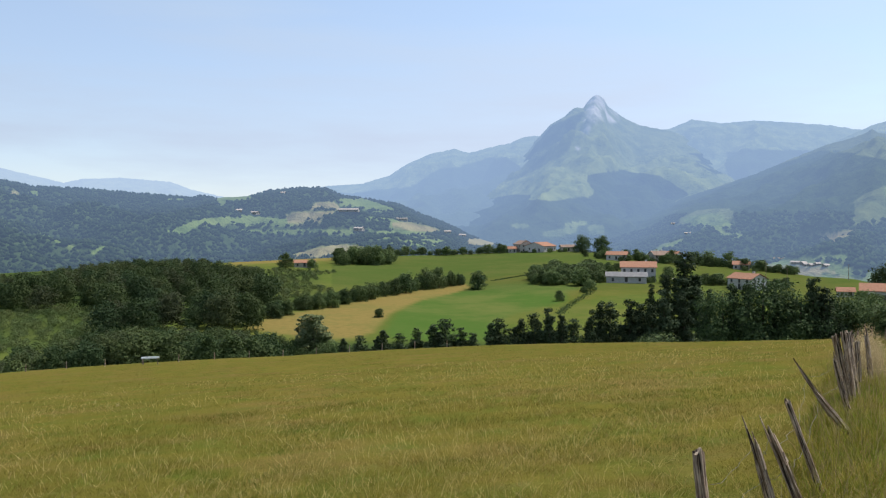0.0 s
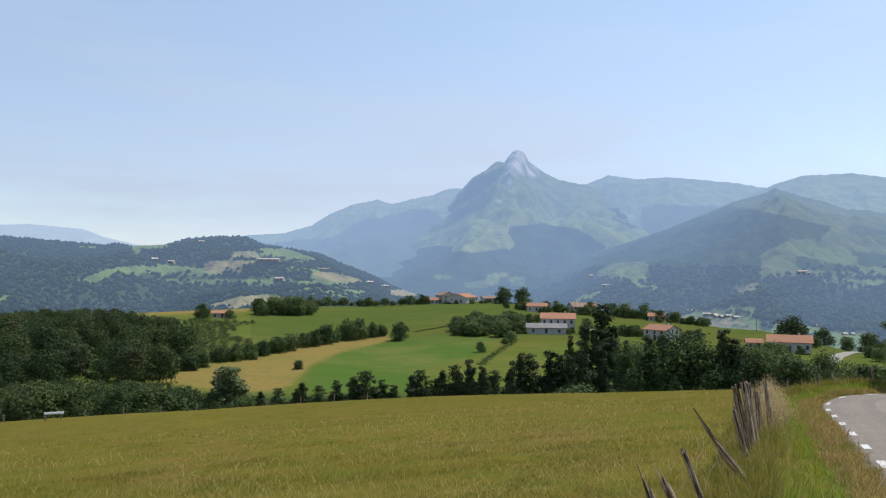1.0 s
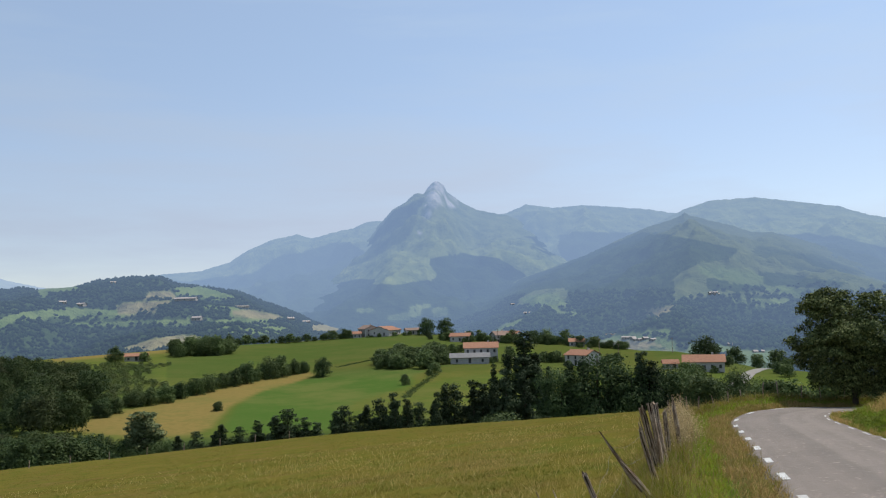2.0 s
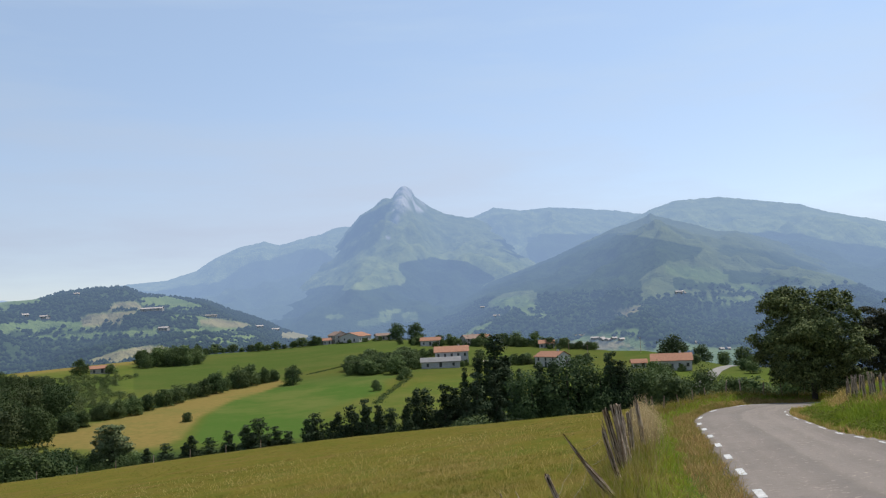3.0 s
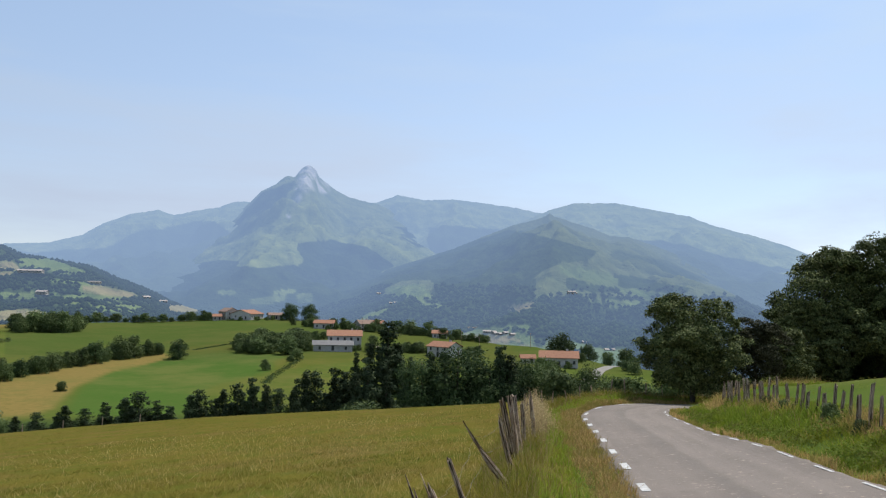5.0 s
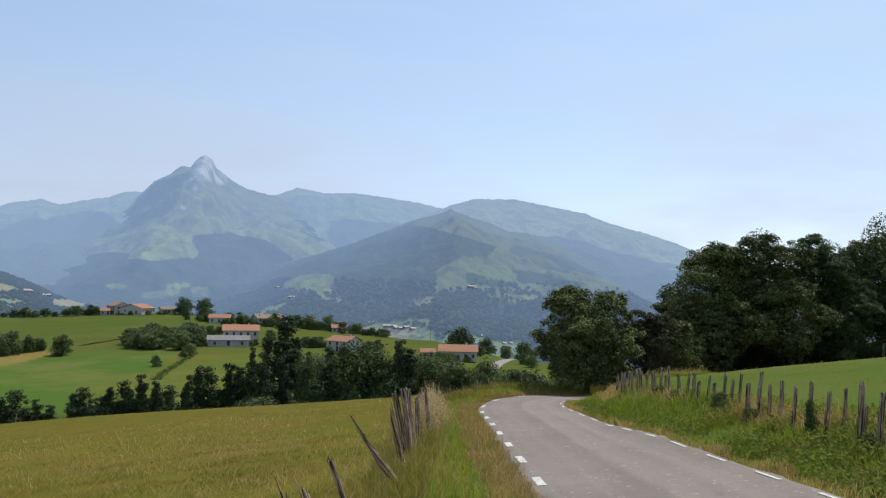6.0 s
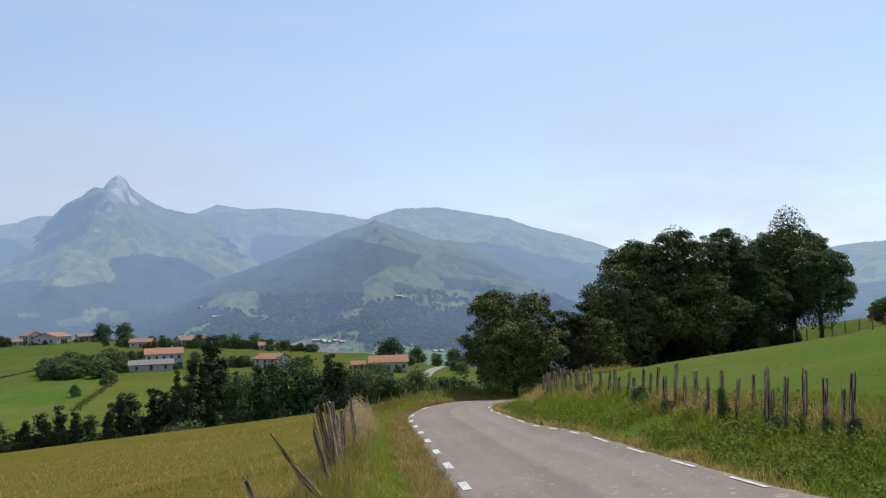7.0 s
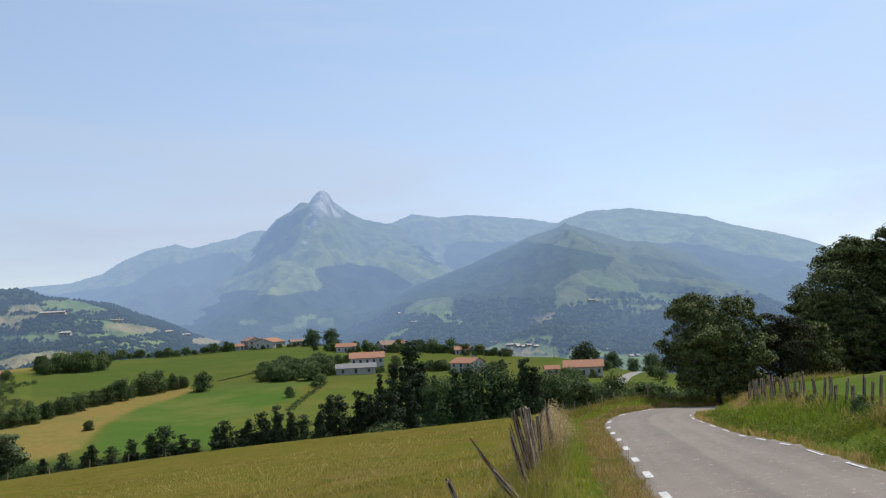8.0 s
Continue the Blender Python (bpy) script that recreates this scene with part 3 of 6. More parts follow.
def foothill_cover(X, Y, EL, U, A):
    wood = area(A, EL, X, Y, ((8, -1.5), (11, -0.4), (14, 0.8), (17, 2.2), (20, 3.2), (23, 4.4), (25.2, 5.0), (27.5, 4.55), (31.4, 3.5), (30.6, 2.8), (28.8, 2.55), (27.5, 2.05), (26.9, 1.5), (24.6, 0.8), (22, 0.45), (20.4, 1.3), (17.4, 1.2), (16.2, 0.2), (13, -2)), 0.15)
    for p in (((8, -3), (12, -1.2), (17, -0.4), (22, -0.3), (25, -0.6), (23.5, -1.4), (20, -1.8), (14, -4)), ((24.5, -0.9), (27, 0.15), (31, 0.5), (37, 0.3), (44, 0.7), (48, -1), (42, -4), (34, -3.2), (30, -2.2), (26.4, -1.2)), ((29, 1.6), (33, 1.9), (38, 1.0), (37, 0.6), (32, 0.5), (29, 0.8)), ((19.7, 1.3), (24.5, 1.2), (27, 1.5), (26.8, -0.1), (22, -0.4), (20.8, -0.3), (19.7, 0))):
        wood = np.maximum(wood, area(A, EL, X, Y, p, 0.15))
    wood = np.maximum(wood, 0.55 * area(A, EL, X, Y, ((29, 2.4), (33, 3.8), (36, 3.2), (40, 1.2), (36, 1.4), (31, 2.0)), 0.4, 0.4))
    wood = np.maximum(wood, 0.95 * smooth(0.5, -0.1, EL + 0.3 * hash_noise(X, Y, 0.004, 3, 77)))
    field = plots(A, EL, X, Y, (
        ((16.4, 0.57), (16.9, 0.77), (17.9, 0.91), (19.3, 1.02), (19.1, 0.69), (19.6, 0.38), (19.5, 0.06), (18.8, -0.35), (18.4, -0.04), (17.1, -0.02)),
        ((18.8, -0.31), (19.8, -0.34), (20.6, -0.49), (20.4, -0.65), (19.2, -0.59)),
        ((14.0, -1.85), (15.2, -1.17), (16.8, -0.63), (16.5, -1.03), (15.4, -1.6), (14.6, -1.9)),
        ((32.4, 0.81), (33.8, 0.95), (34.9, 0.73), (36.8, 0.45), (36.0, 0.25), (34.1, 0.29)),
        ((30.7, 0.12), (32.2, 0.15), (34.3, 0.06), (34.1, -0.25), (33.0, -0.39), (31.5, -0.14)),
        ((21.4, -2.5), (23.2, -2.1), (24.8, -1.85), (26.4, -1.7), (26.8, -1.97), (26.4, -2.37), (27.6, -2.93), (29.1, -2.7), (30.7, -3.05), (32.2, -3.4), (33.2, -3.37), (33.4, -5.2), (22, -5.2), (21.4, -2.9))))
    field = np.maximum(field, 0.8 * pastures(A, EL, ((30.5, 1.9, 2.0, 0.5, -0.2),), X, Y))
    hay = plots(A, EL, X, Y, (
        ((24.6, -0.42), (25.4, -0.44), (27.2, -0.06), (26.8, -0.38), (26.2, -0.99), (25.9, -1.11), (25.2, -0.73)),
        ((21.8, -2.55), (23.4, -2.4), (25.4, -2.55), (26.2, -2.95), (24.2, -3.15), (21.8, -3.0)),
        ((26.0, -3.2), (27.4, -3.3), (27.2, -3.9), (25.8, -3.9))))
    hedge = plots(A, EL, X, Y, (((24.9, -2.05), (26.6, -2.2), (26.6, -2.36), (24.9, -2.2)), ((25.2, -2.85), (27.6, -3.1), (27.6, -3.25), (25.2, -3.0)), ((28.4, -3.5), (31, -3.62), (31, -3.75), (28.4, -3.62))), 0.1, 0.05)
    field, hay = field * (1 - hedge), hay * (1 - hedge)
    return np.stack([hay, field, wood * (1 - np.maximum(hay, field))], -1)


def plots(A, EL, X, Y, polys, ragged=0.07, soft=0.06):
    """Fields with crisp, slightly uneven hedges, by azimuth and elevation."""
    w = np.zeros(A.shape)
    for q in polys:
        w = np.maximum(w, area(A, EL, X, Y, q, ragged, soft))
    return w


def near_hill_cover(X, Y, EL, U, A):
    hay = plots(A, EL, X, Y, (
        ((-9.5, 1.41), (-8.9, 1.81), (-7.75, 1.82), (-7.35, 1.5), (-7.4, 1.26), (-9.5, 1.28)),
        ((-11.1, 0.93), (-10.5, 1.13), (-7.75, 1.18), (-7.4, 1.02), (-8.2, 0.78), (-8.7, 0.35), (-10.9, 0.28)),
        ((-3.6, 0.37), (-2.6, 0.45), (-0.6, -0.02), (-0.2, -0.33), (-1.8, -0.25), (-3.6, 0.0)),
        ((-11.1, -2.1), (-10.1, -1.75), (-8.9, -1.44), (-7.4, -1.17), (-6.2, -1.25), (-5.4, -1.49), (-5.8, -1.8), (-8.9, -2.2)),
        ((1.6, -0.72), (3.0, -0.8), (3.9, -1.06), (3.5, -1.4), (1.6, -1.3)),
        ((-28.3, 2.32), (-27.8, 2.32), (-27.8, 2.0), (-28.3, 2.02))))
    green = plots(A, EL, X, Y, (
        ((-7.35, 2.06), (-5.8, 2.07), (-4.6, 1.75), (-3.4, 1.31), (-3.8, 1.07), (-5.4, 1.27), (-7.35, 1.58)),
        ((-7.0, 0.47), (-5.8, 0.75), (-4.2, 0.71), (-1.8, 0.23), (-0.6, -0.41), (-3.8, -0.6), (-5.4, -0.45), (-5.2, -0.09), (-3.8, 0.0), (-3.8, 0.31), (-5.4, 0.6)),
        ((-15.1, 0.45), (-14.0, 0.87), (-11.3, 0.64), (-9.7, 0.23), (-12.0, 0.12), (-14.3, 0.2)),
        ((-14.5, -0.15), (-12.4, -0.1), (-6.6, -0.15), (-5.4, -0.37), (-7.4, -0.47), (-12.4, -0.38)),
        ((-19.0, -0.32), (-17.7, 0.28), (-16.6, 0.62), (-14.7, 0.82), (-15.1, 0.2), (-17.1, 0.05), (-17.7, -0.49), (-18.8, -0.45)),
        ((-15.8, 2.0), (-15.3, 2.3), (-13.5, 2.3), (-13.3, 1.98), (-15.1, 1.77), (-15.3, 1.5), (-15.7, 1.61)),
        ((-27.2, 2.36), (-26.7, 2.38), (-26.7, 2.0), (-27.2, 2.04)),
        ((-18.8, 1.97), (-17.8, 1.98), (-17.8, 1.82), (-18.8, 1.81))))
    rough = plots(A, EL, X, Y, (
        ((-27.0, 0.0), (-26.5, 0.0), (-25.7, -0.57), (-24.7, -0.98), (-24.3, -1.55), (-24.9, -1.55), (-26.0, -0.93), (-26.8, -0.46)),
        ((-24.0, -1.3), (-22.3, -0.77), (-21.8, -1.06), (-23.7, -1.8)),
        ((-5.0, -0.61), (-3.4, -0.5), (0.2, -0.66), (0.2, -1.3), (-3.4, -1.3), (-5.0, -1.05))), 0.2, 0.2)
    slope = area(A, EL, X, Y, ((-23.3, 1.6), (-20.5, 1.9), (-19.1, 1.5), (-22.3, 0.3), (-24.0, 0.3)), 0.3, 0.4)
    clump = plots(A, EL, X, Y, (((-8.6, 0.6), (-7.6, 1.0), (-5.8, 0.95), (-5.3, 0.55), (-6.8, 0.4), (-8.4, 0.25)), ((-4.9, 0.95), (-3.8, 1.25), (-2.6, 0.9), (-3.4, 0.65), (-4.6, 0.7)), ((-5.2, 0.3), (-3.9, 0.4), (-3.6, -0.2), (-4.8, -0.3))), 0.1, 0.05)
    hay, green = hay * (1 - clump), green * (1 - clump)
    return np.stack([hay, green * (1 - hay), (1 - np.maximum(hay, green)) * (1 - 0.6 * rough) * (1 - 0.25 * slope)], -1)


GREENS = ((0.14, 0.18, 0.06), (0.29, 0.32, 0.1))
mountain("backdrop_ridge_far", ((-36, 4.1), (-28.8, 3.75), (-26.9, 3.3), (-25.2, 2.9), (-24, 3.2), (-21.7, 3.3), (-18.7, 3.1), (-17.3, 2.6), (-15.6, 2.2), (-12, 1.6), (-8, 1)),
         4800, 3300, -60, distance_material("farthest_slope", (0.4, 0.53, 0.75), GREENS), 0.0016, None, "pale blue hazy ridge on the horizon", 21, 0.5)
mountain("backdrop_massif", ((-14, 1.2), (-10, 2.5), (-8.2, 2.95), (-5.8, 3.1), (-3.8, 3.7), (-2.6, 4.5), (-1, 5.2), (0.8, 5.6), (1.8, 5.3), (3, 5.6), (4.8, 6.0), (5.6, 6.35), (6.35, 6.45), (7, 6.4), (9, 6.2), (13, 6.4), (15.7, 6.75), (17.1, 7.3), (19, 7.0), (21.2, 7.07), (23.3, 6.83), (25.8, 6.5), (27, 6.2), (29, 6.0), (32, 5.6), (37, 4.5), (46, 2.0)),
         4650, 3000, -75, distance_material("massif_slope", HAZE_FAR, GREENS), 0.0013, back_cover, "hazy blue-green mountain range behind the rocky peak", 4)
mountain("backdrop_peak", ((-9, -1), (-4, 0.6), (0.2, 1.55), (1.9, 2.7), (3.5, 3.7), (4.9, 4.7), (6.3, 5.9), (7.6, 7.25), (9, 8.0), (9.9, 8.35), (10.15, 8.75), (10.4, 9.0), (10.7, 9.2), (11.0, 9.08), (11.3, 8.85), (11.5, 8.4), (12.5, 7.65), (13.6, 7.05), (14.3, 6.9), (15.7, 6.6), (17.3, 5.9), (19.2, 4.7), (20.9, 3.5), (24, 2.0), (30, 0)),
         4350, 2500, -75, distance_material("peak_slope", HAZE, GREENS, (0.95, 0.88, 0.8)), 0.0016, pyramid_cover, "steep pointed mountain with pale bare rock at its summit", 9, 0.75, (10.3, 5.5, 4.2, 0.16))
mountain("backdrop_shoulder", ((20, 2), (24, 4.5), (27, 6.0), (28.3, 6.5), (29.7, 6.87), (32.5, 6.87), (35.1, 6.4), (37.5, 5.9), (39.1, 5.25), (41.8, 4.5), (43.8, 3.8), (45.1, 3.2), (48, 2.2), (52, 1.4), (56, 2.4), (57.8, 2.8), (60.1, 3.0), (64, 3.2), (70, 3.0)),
         4000, 2600, -75, distance_material("shoulder_slope", HAZE_FAR, GREENS), 0.0016, shoulder_cover, "long rounded mountain shoulder, hazy green", 9)
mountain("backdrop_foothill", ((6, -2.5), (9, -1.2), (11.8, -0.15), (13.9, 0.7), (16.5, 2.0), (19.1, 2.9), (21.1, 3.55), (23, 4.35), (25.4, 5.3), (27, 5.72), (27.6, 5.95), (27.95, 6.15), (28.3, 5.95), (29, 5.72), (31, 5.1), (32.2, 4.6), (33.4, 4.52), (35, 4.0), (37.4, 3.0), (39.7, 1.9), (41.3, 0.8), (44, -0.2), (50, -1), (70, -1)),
         3100, 1300, -108, distance_material("foothill_slope", HAZE, ((0.095, 0.12, 0.048), (0.14, 0.162, 0.064))), 0.0022, foothill_cover, "wooded foothill with pastures under a small knob", 13, 0.8, (31, 26, 4, 0.1))
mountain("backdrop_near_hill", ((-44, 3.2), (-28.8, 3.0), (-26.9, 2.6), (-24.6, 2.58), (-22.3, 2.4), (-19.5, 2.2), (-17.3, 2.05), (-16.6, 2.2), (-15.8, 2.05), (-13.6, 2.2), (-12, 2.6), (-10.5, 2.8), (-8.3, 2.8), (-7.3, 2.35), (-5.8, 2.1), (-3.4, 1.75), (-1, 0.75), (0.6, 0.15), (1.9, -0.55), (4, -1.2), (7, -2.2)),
         1800, 760, -72, distance_material("near_hill_slope", HAZE, ((0.10, 0.15, 0.04), (0.16, 0.2, 0.06)), (0.28, 0.24, 0.115)), 0.0035, near_hill_cover, "wooded hill with scattered fields and farms", 17, 1.0)

# crowns of the far woods
_x, _y, _z, _e, _a, _c = SLOPES["backdrop_near_hill"]
far_wood("hill_woods", (_x, _y, _z), _c[..., 2] * (_e > -3.2) * (_a > -33) * (np.hypot(_x, _y) < 1810), 27000, 2.9, distance_wood("near_hill_wood", HAZE, 0.75), "dense dark green woods on the near hill", 71)
_x, _y, _z, _e, _a, _c = SLOPES["backdrop_foothill"]
far_wood("foothill_woods", (_x, _y, _z), np.clip(_c[..., 2] - 0.3, 0, 1) * (_e > -5.0) * (_e < 0.9) * (_a > 9) * (_a < 46) * (np.hypot(_x, _y) < 2500), 14000, 4.6, distance_wood("foothill_wood", HAZE), "hazy dark green woods on the foothill", 72)


# ---- plants ----
def empty(name, x, y, z, turn=0.0, s=1.0):
    e = new(name)
    e.matrix_world = pose(x, y, z, 0, 0, turn) @ Matrix.Diagonal((s, s, s, 1))
    return e


def tube(points, radii, sides=7):
    """Verts and faces of a tapering tube."""
    v, f = [], []
    for k, (p, r) in enumerate(zip(points, radii)):
        p = Vector(p)
        d = (Vector(points[min(k + 1, len(points) - 1)]) - Vector(points[max(k - 1, 0)])).normalized()
        a = d.orthogonal().normalized()
        b = d.cross(a)
        v += [p + (a * math.cos(t) + b * math.sin(t)) * r for t in [2 * math.pi * i / sides for i in range(sides)]]
    for k in range(len(points) - 1):
        f += [(k * sides + i, k * sides + (i + 1) % sides, (k + 1) * sides + (i + 1) % sides, (k + 1) * sides + i) for i in range(sides)]
    f += [tuple(range(sides))[::-1], tuple(range((len(points) - 1) * sides, len(points) * sides))]
    return v, f


def leaf_mesh(name, centres, size, rng, mat, up=0.0, corners=4, facing=None):
    """Many small pointed leaves or sprays at the given centres."""
    n = len(centres)
    a = rng.normal(size=(n, 3)) + [0, 0, up]
    if facing is not None:
        a = np.cross(facing + rng.normal(size=(n, 3)) * 0.7, a)
    a /= np.linalg.norm(a, axis=1)[:, None]
    b = np.cross(a, rng.normal(size=(n, 3)) if facing is None else facing + rng.normal(size=(n, 3)) * 0.6)
    b /= np.linalg.norm(b, axis=1)[:, None]
    s = size * rng.uniform(0.6, 1.3, (n, 1))
    c = np.asarray(centres)
    v = np.stack([c - a * s, c + b * s * 0.55, c + a * s, c - b * s * 0.55] if corners == 4 else [c - a * s, c + b * s * 0.7, c + a * s * 0.8 - b * s * 0.5], 1).reshape(-1, 3)
    me = bpy.data.meshes.new(name)
    me.vertices.add(corners * n)
    me.vertices.foreach_set("co", v.astype(np.float32).ravel())
    me.loops.add(corners * n)
    me.loops.foreach_set("vertex_index", np.arange(corners * n, dtype=np.int32))
    me.polygons.add(n)
    me.polygons.foreach_set("loop_start", np.arange(0, corners * n, corners, dtype=np.int32))
    me.update(calc_edges=True)
    me.materials.append(mat)
    return me


def crown_points(rng, kind, n, height, spread, low=-0.08):
    """Places of leaves: clumps on limbs, denser towards the outside, with gaps between."""
    if kind == "pine":
        z = rng.uniform(0.04, 0.97, 70)
        ang, rad = rng.uniform(0, 6.28, 70), (1.03 - z) ** 0.62 * rng.uniform(0.3, 1.0, 70)
        c = np.stack([np.cos(ang) * rad * spread, np.sin(ang) * rad * spread, z * height], 1)
        c = np.vstack([c, np.stack([np.zeros(10), np.zeros(10), np.linspace(0.3, 0.95, 10) * height], 1)])
        r = spread * np.concatenate([rng.uniform(0.17, 0.33, 70) * (1.25 - 0.6 * z), np.linspace(0.55, 0.1, 10)])
        squash = 0.75
    else:
        k = {"round": 46, "bush": 24, "column": 50}[kind]
        d = rng.normal(size=(k, 3))
        d /= np.linalg.norm(d, axis=1)[:, None]
        d[:, 2] = np.where(d[:, 2] < -0.88, -d[:, 2], d[:, 2])
        q = rng.uniform(0.35, 0.86, (k, 1)) ** 0.7
        base = {"round": low, "bush": 0.02, "column": 0.08}[kind]
        mid, half = height * (base + 1) / 2, height * (1 - base) / 2
        flat = np.hypot(d[:, 0], d[:, 1])
        fill = np.where(d[:, 2] < 0, np.sqrt(np.maximum(1 - 0.35 * d[:, 2] ** 2, 0)) / np.maximum(flat, 0.25), 1)[:, None]
        c = d * q * np.concatenate([spread * fill, spread * fill, np.full((k, 1), half)], 1) + [0, 0, mid]
        r = spread * rng.uniform(0.17, 0.36, k)
        core = np.linspace(-0.45, 0.5, 5)
        c = np.vstack([c, np.stack([0 * core, 0 * core, mid + half * core], 1)])
        r = np.concatenate([r, spread * (0.66 - 0.5 * core ** 2)])
        squash = 0.8
    w = r ** 2
    i = rng.choice(len(c), n, p=w / w.sum())
    o = rng.normal(size=(n, 3))
    o /= np.linalg.norm(o, axis=1)[:, None]
    p = c[i] + o * (r[i] * rng.uniform(0.35, 1.22, n) ** 0.7)[:, None] * [1, 1, squash]
    p[:, 2] = np.maximum(p[:, 2], 0.05)
    # leaves turn outwards from their clump and from the crown's heart
    heart = p - [0, 0, height * 0.42]
    heart /= np.linalg.norm(heart, axis=1)[:, None] + 1e-6
    return p, c, 0.75 * o + 0.55 * heart + [0, 0, 0.3]


def lobed_points(rng, n, height, spread, low, lobes=18, twigs=20):
    """A big crown: lobes on the limbs, each of many leafy sprays that turn outwards and up, with dark hollows between."""
    d = rng.normal(size=(lobes, 3))
    d /= np.linalg.norm(d, axis=1)[:, None]
    d[:, 2] = np.where(d[:, 2] < -0.75, -d[:, 2], d[:, 2])
    mid, half = height * (low + 1) / 2, height * (1 - low) / 2
    lc = d * rng.uniform(0.5, 0.78, (lobes, 1)) * [spread, spread, half] + [0, 0, mid]
    lr = spread * rng.uniform(0.28, 0.5, lobes)
    t = rng.normal(size=(lobes, twigs, 3)) + 0.8 * d[:, None] + [0, 0, 0.35]
    t /= np.linalg.norm(t, axis=2)[..., None]
    tc = (lc[:, None] + t * (lr[:, None] * rng.uniform(0.7, 1.08, (lobes, twigs)))[..., None] * [1, 1, 0.8]).reshape(-1, 3)
    tr = (lr[:, None] * rng.uniform(0.18, 0.38, (lobes, twigs))).ravel()
    t = t.reshape(-1, 3)
    w = tr ** 2
    i = rng.choice(len(tc), n, p=w / w.sum())
    o = rng.normal(size=(n, 3)) + 0.5 * t[i] + [0, 0, 0.3]
    o /= np.linalg.norm(o, axis=1)[:, None]
    p = tc[i] + o * (tr[i] * rng.uniform(0.35, 1.15, n))[:, None] * [1.1, 1.1, 0.55]
    face = 0.3 * o + 0.4 * t[i] + [0, 0, 0.65]
    # leaves inside the crown, and hanging low round its skirt
    m = n // 4
    q = rng.normal(size=(m, 3))
    q *= (rng.uniform(0.2, 1.0, (m, 1)) ** 0.5) / np.linalg.norm(q, axis=1)[:, None]
    p[:m] = q * [0.75 * spread, 0.75 * spread, 0.88 * half] + [0, 0, mid]
    face[:m] = q
    p[:, :2] *= spread / np.percentile(np.hypot(p[:, 0], p[:, 1]), 98)
    p[:, 2] *= height / np.percentile(p[:, 2], 99.7)
    p[:, 2] = np.maximum(p[:, 2], 0.05)
    return p, lc, face


def make_tree(name, kind, height, spread, leaves, size, seed, mat, trunk_r=None, limbs=7, low=-0.08, corners=3):
    rng = np.random.default_rng(seed)
    e = new(name)
    p, c, out = lobed_points(rng, leaves, height, spread, low) if kind == "grand" else crown_points(rng, kind, leaves, height, spread, low)
    tr = trunk_r or height * 0.022
    limbs = 0 if kind == "pine" else limbs
    v, f = tube([(0, 0, -0.4), (0.05 * tr, 0, height * 0.25), (tr * 0.4, -tr * 0.3, height * 0.55), (0, 0, height * 0.88)], [tr * 1.25, tr, tr * 0.65, tr * 0.15])
    for k in rng.choice(len(c), min(limbs, len(c)), False):
        z0 = min(c[k][2] * 0.7, height * 0.6)
        a, b = Vector((0, 0, z0)), Vector(c[k])
        w, g = tube([a, a.lerp(b, 0.5) + Vector((0, 0, 0.04 * height)), b], [tr * 0.5, tr * 0.3, tr * 0.08], 5)
        f += [tuple(i + len(v) for i in q) for q in g]
        v += w
    mesh_object("trunk", v, f, BARK, e, True)
    cr = new("crown", leaf_mesh("crown", p, size, rng, mat, 0.0, corners, out))
    cr.parent = e
    return e


PROTO = {
    "oak_a": make_tree("tree", "round", 10, 4.6, 3000, 0.34, 1, LEAF),
    "oak_b": make_tree("tree", "round", 10, 4.0, 3000, 0.34, 2, LEAF),
    "oak_c": make_tree("tree", "round", 10, 5.2, 3200, 0.35, 3, LEAF_MID),
    "oak_d": make_tree("tree", "round", 10, 3.6, 2800, 0.32, 4, LEAF_MID),
    "oak_e": make_tree("tree", "round", 10, 4.8, 3200, 0.34, 14, LEAF_DEEP),
    "oak_f": make_tree("tree", "round", 10, 4.2, 3200, 0.34, 15, LEAF_DEEP),
    "pine_a": make_tree("conifer", "pine", 10, 2.5, 5200, 0.2, 5, LEAF_DARK),
    "pine_b": make_tree("conifer", "pine", 10, 3.0, 5200, 0.2, 6, LEAF_DARK),
    "pine_c": make_tree("conifer", "pine", 10, 2.1, 5200, 0.2, 7, LEAF_DARK),
    "column": make_tree("tree", "column", 10, 2.1, 4200, 0.26, 8, LEAF_POPLAR),
    "oak_near_a": make_tree("tree", "round", 10, 4.4, 9000, 0.185, 21, LEAF),
    "oak_near_b": make_tree("tree", "round", 10, 3.9, 9000, 0.185, 22, LEAF),
    "oak_near_c": make_tree("tree", "round", 10, 4.6, 9000, 0.185, 23, LEAF_DEEP),
    "oak_near_d": make_tree("tree", "round", 10, 4.0, 9000, 0.185, 24, LEAF_MID),
    "bush_near_a": make_tree("shrub", "bush", 4, 2.5, 4200, 0.13, 25, LEAF_MID),
    "bush_near_b": make_tree("shrub", "bush", 4, 2.3, 4200, 0.13, 26, LEAF_DEEP),
    "bush_near_c": make_tree("shrub", "bush", 4, 2.7, 4200, 0.13, 27, LEAF_LIGHT),
    "bush_a": make_tree("shrub", "bush", 4, 2.6, 1500, 0.24, 9, LEAF_MID),
    "bush_b": make_tree("shrub", "bush", 4, 2.2, 1500, 0.24, 10, LEAF),
    "bush_c": make_tree("shrub", "bush", 4, 2.8, 1500, 0.24, 11, LEAF_LIGHT),
}
BASE_H = {k: (4.0 if k.startswith("bush") else 10.0) for k in PROTO}
USED = set()
PLANT_RNG = random.Random(5)


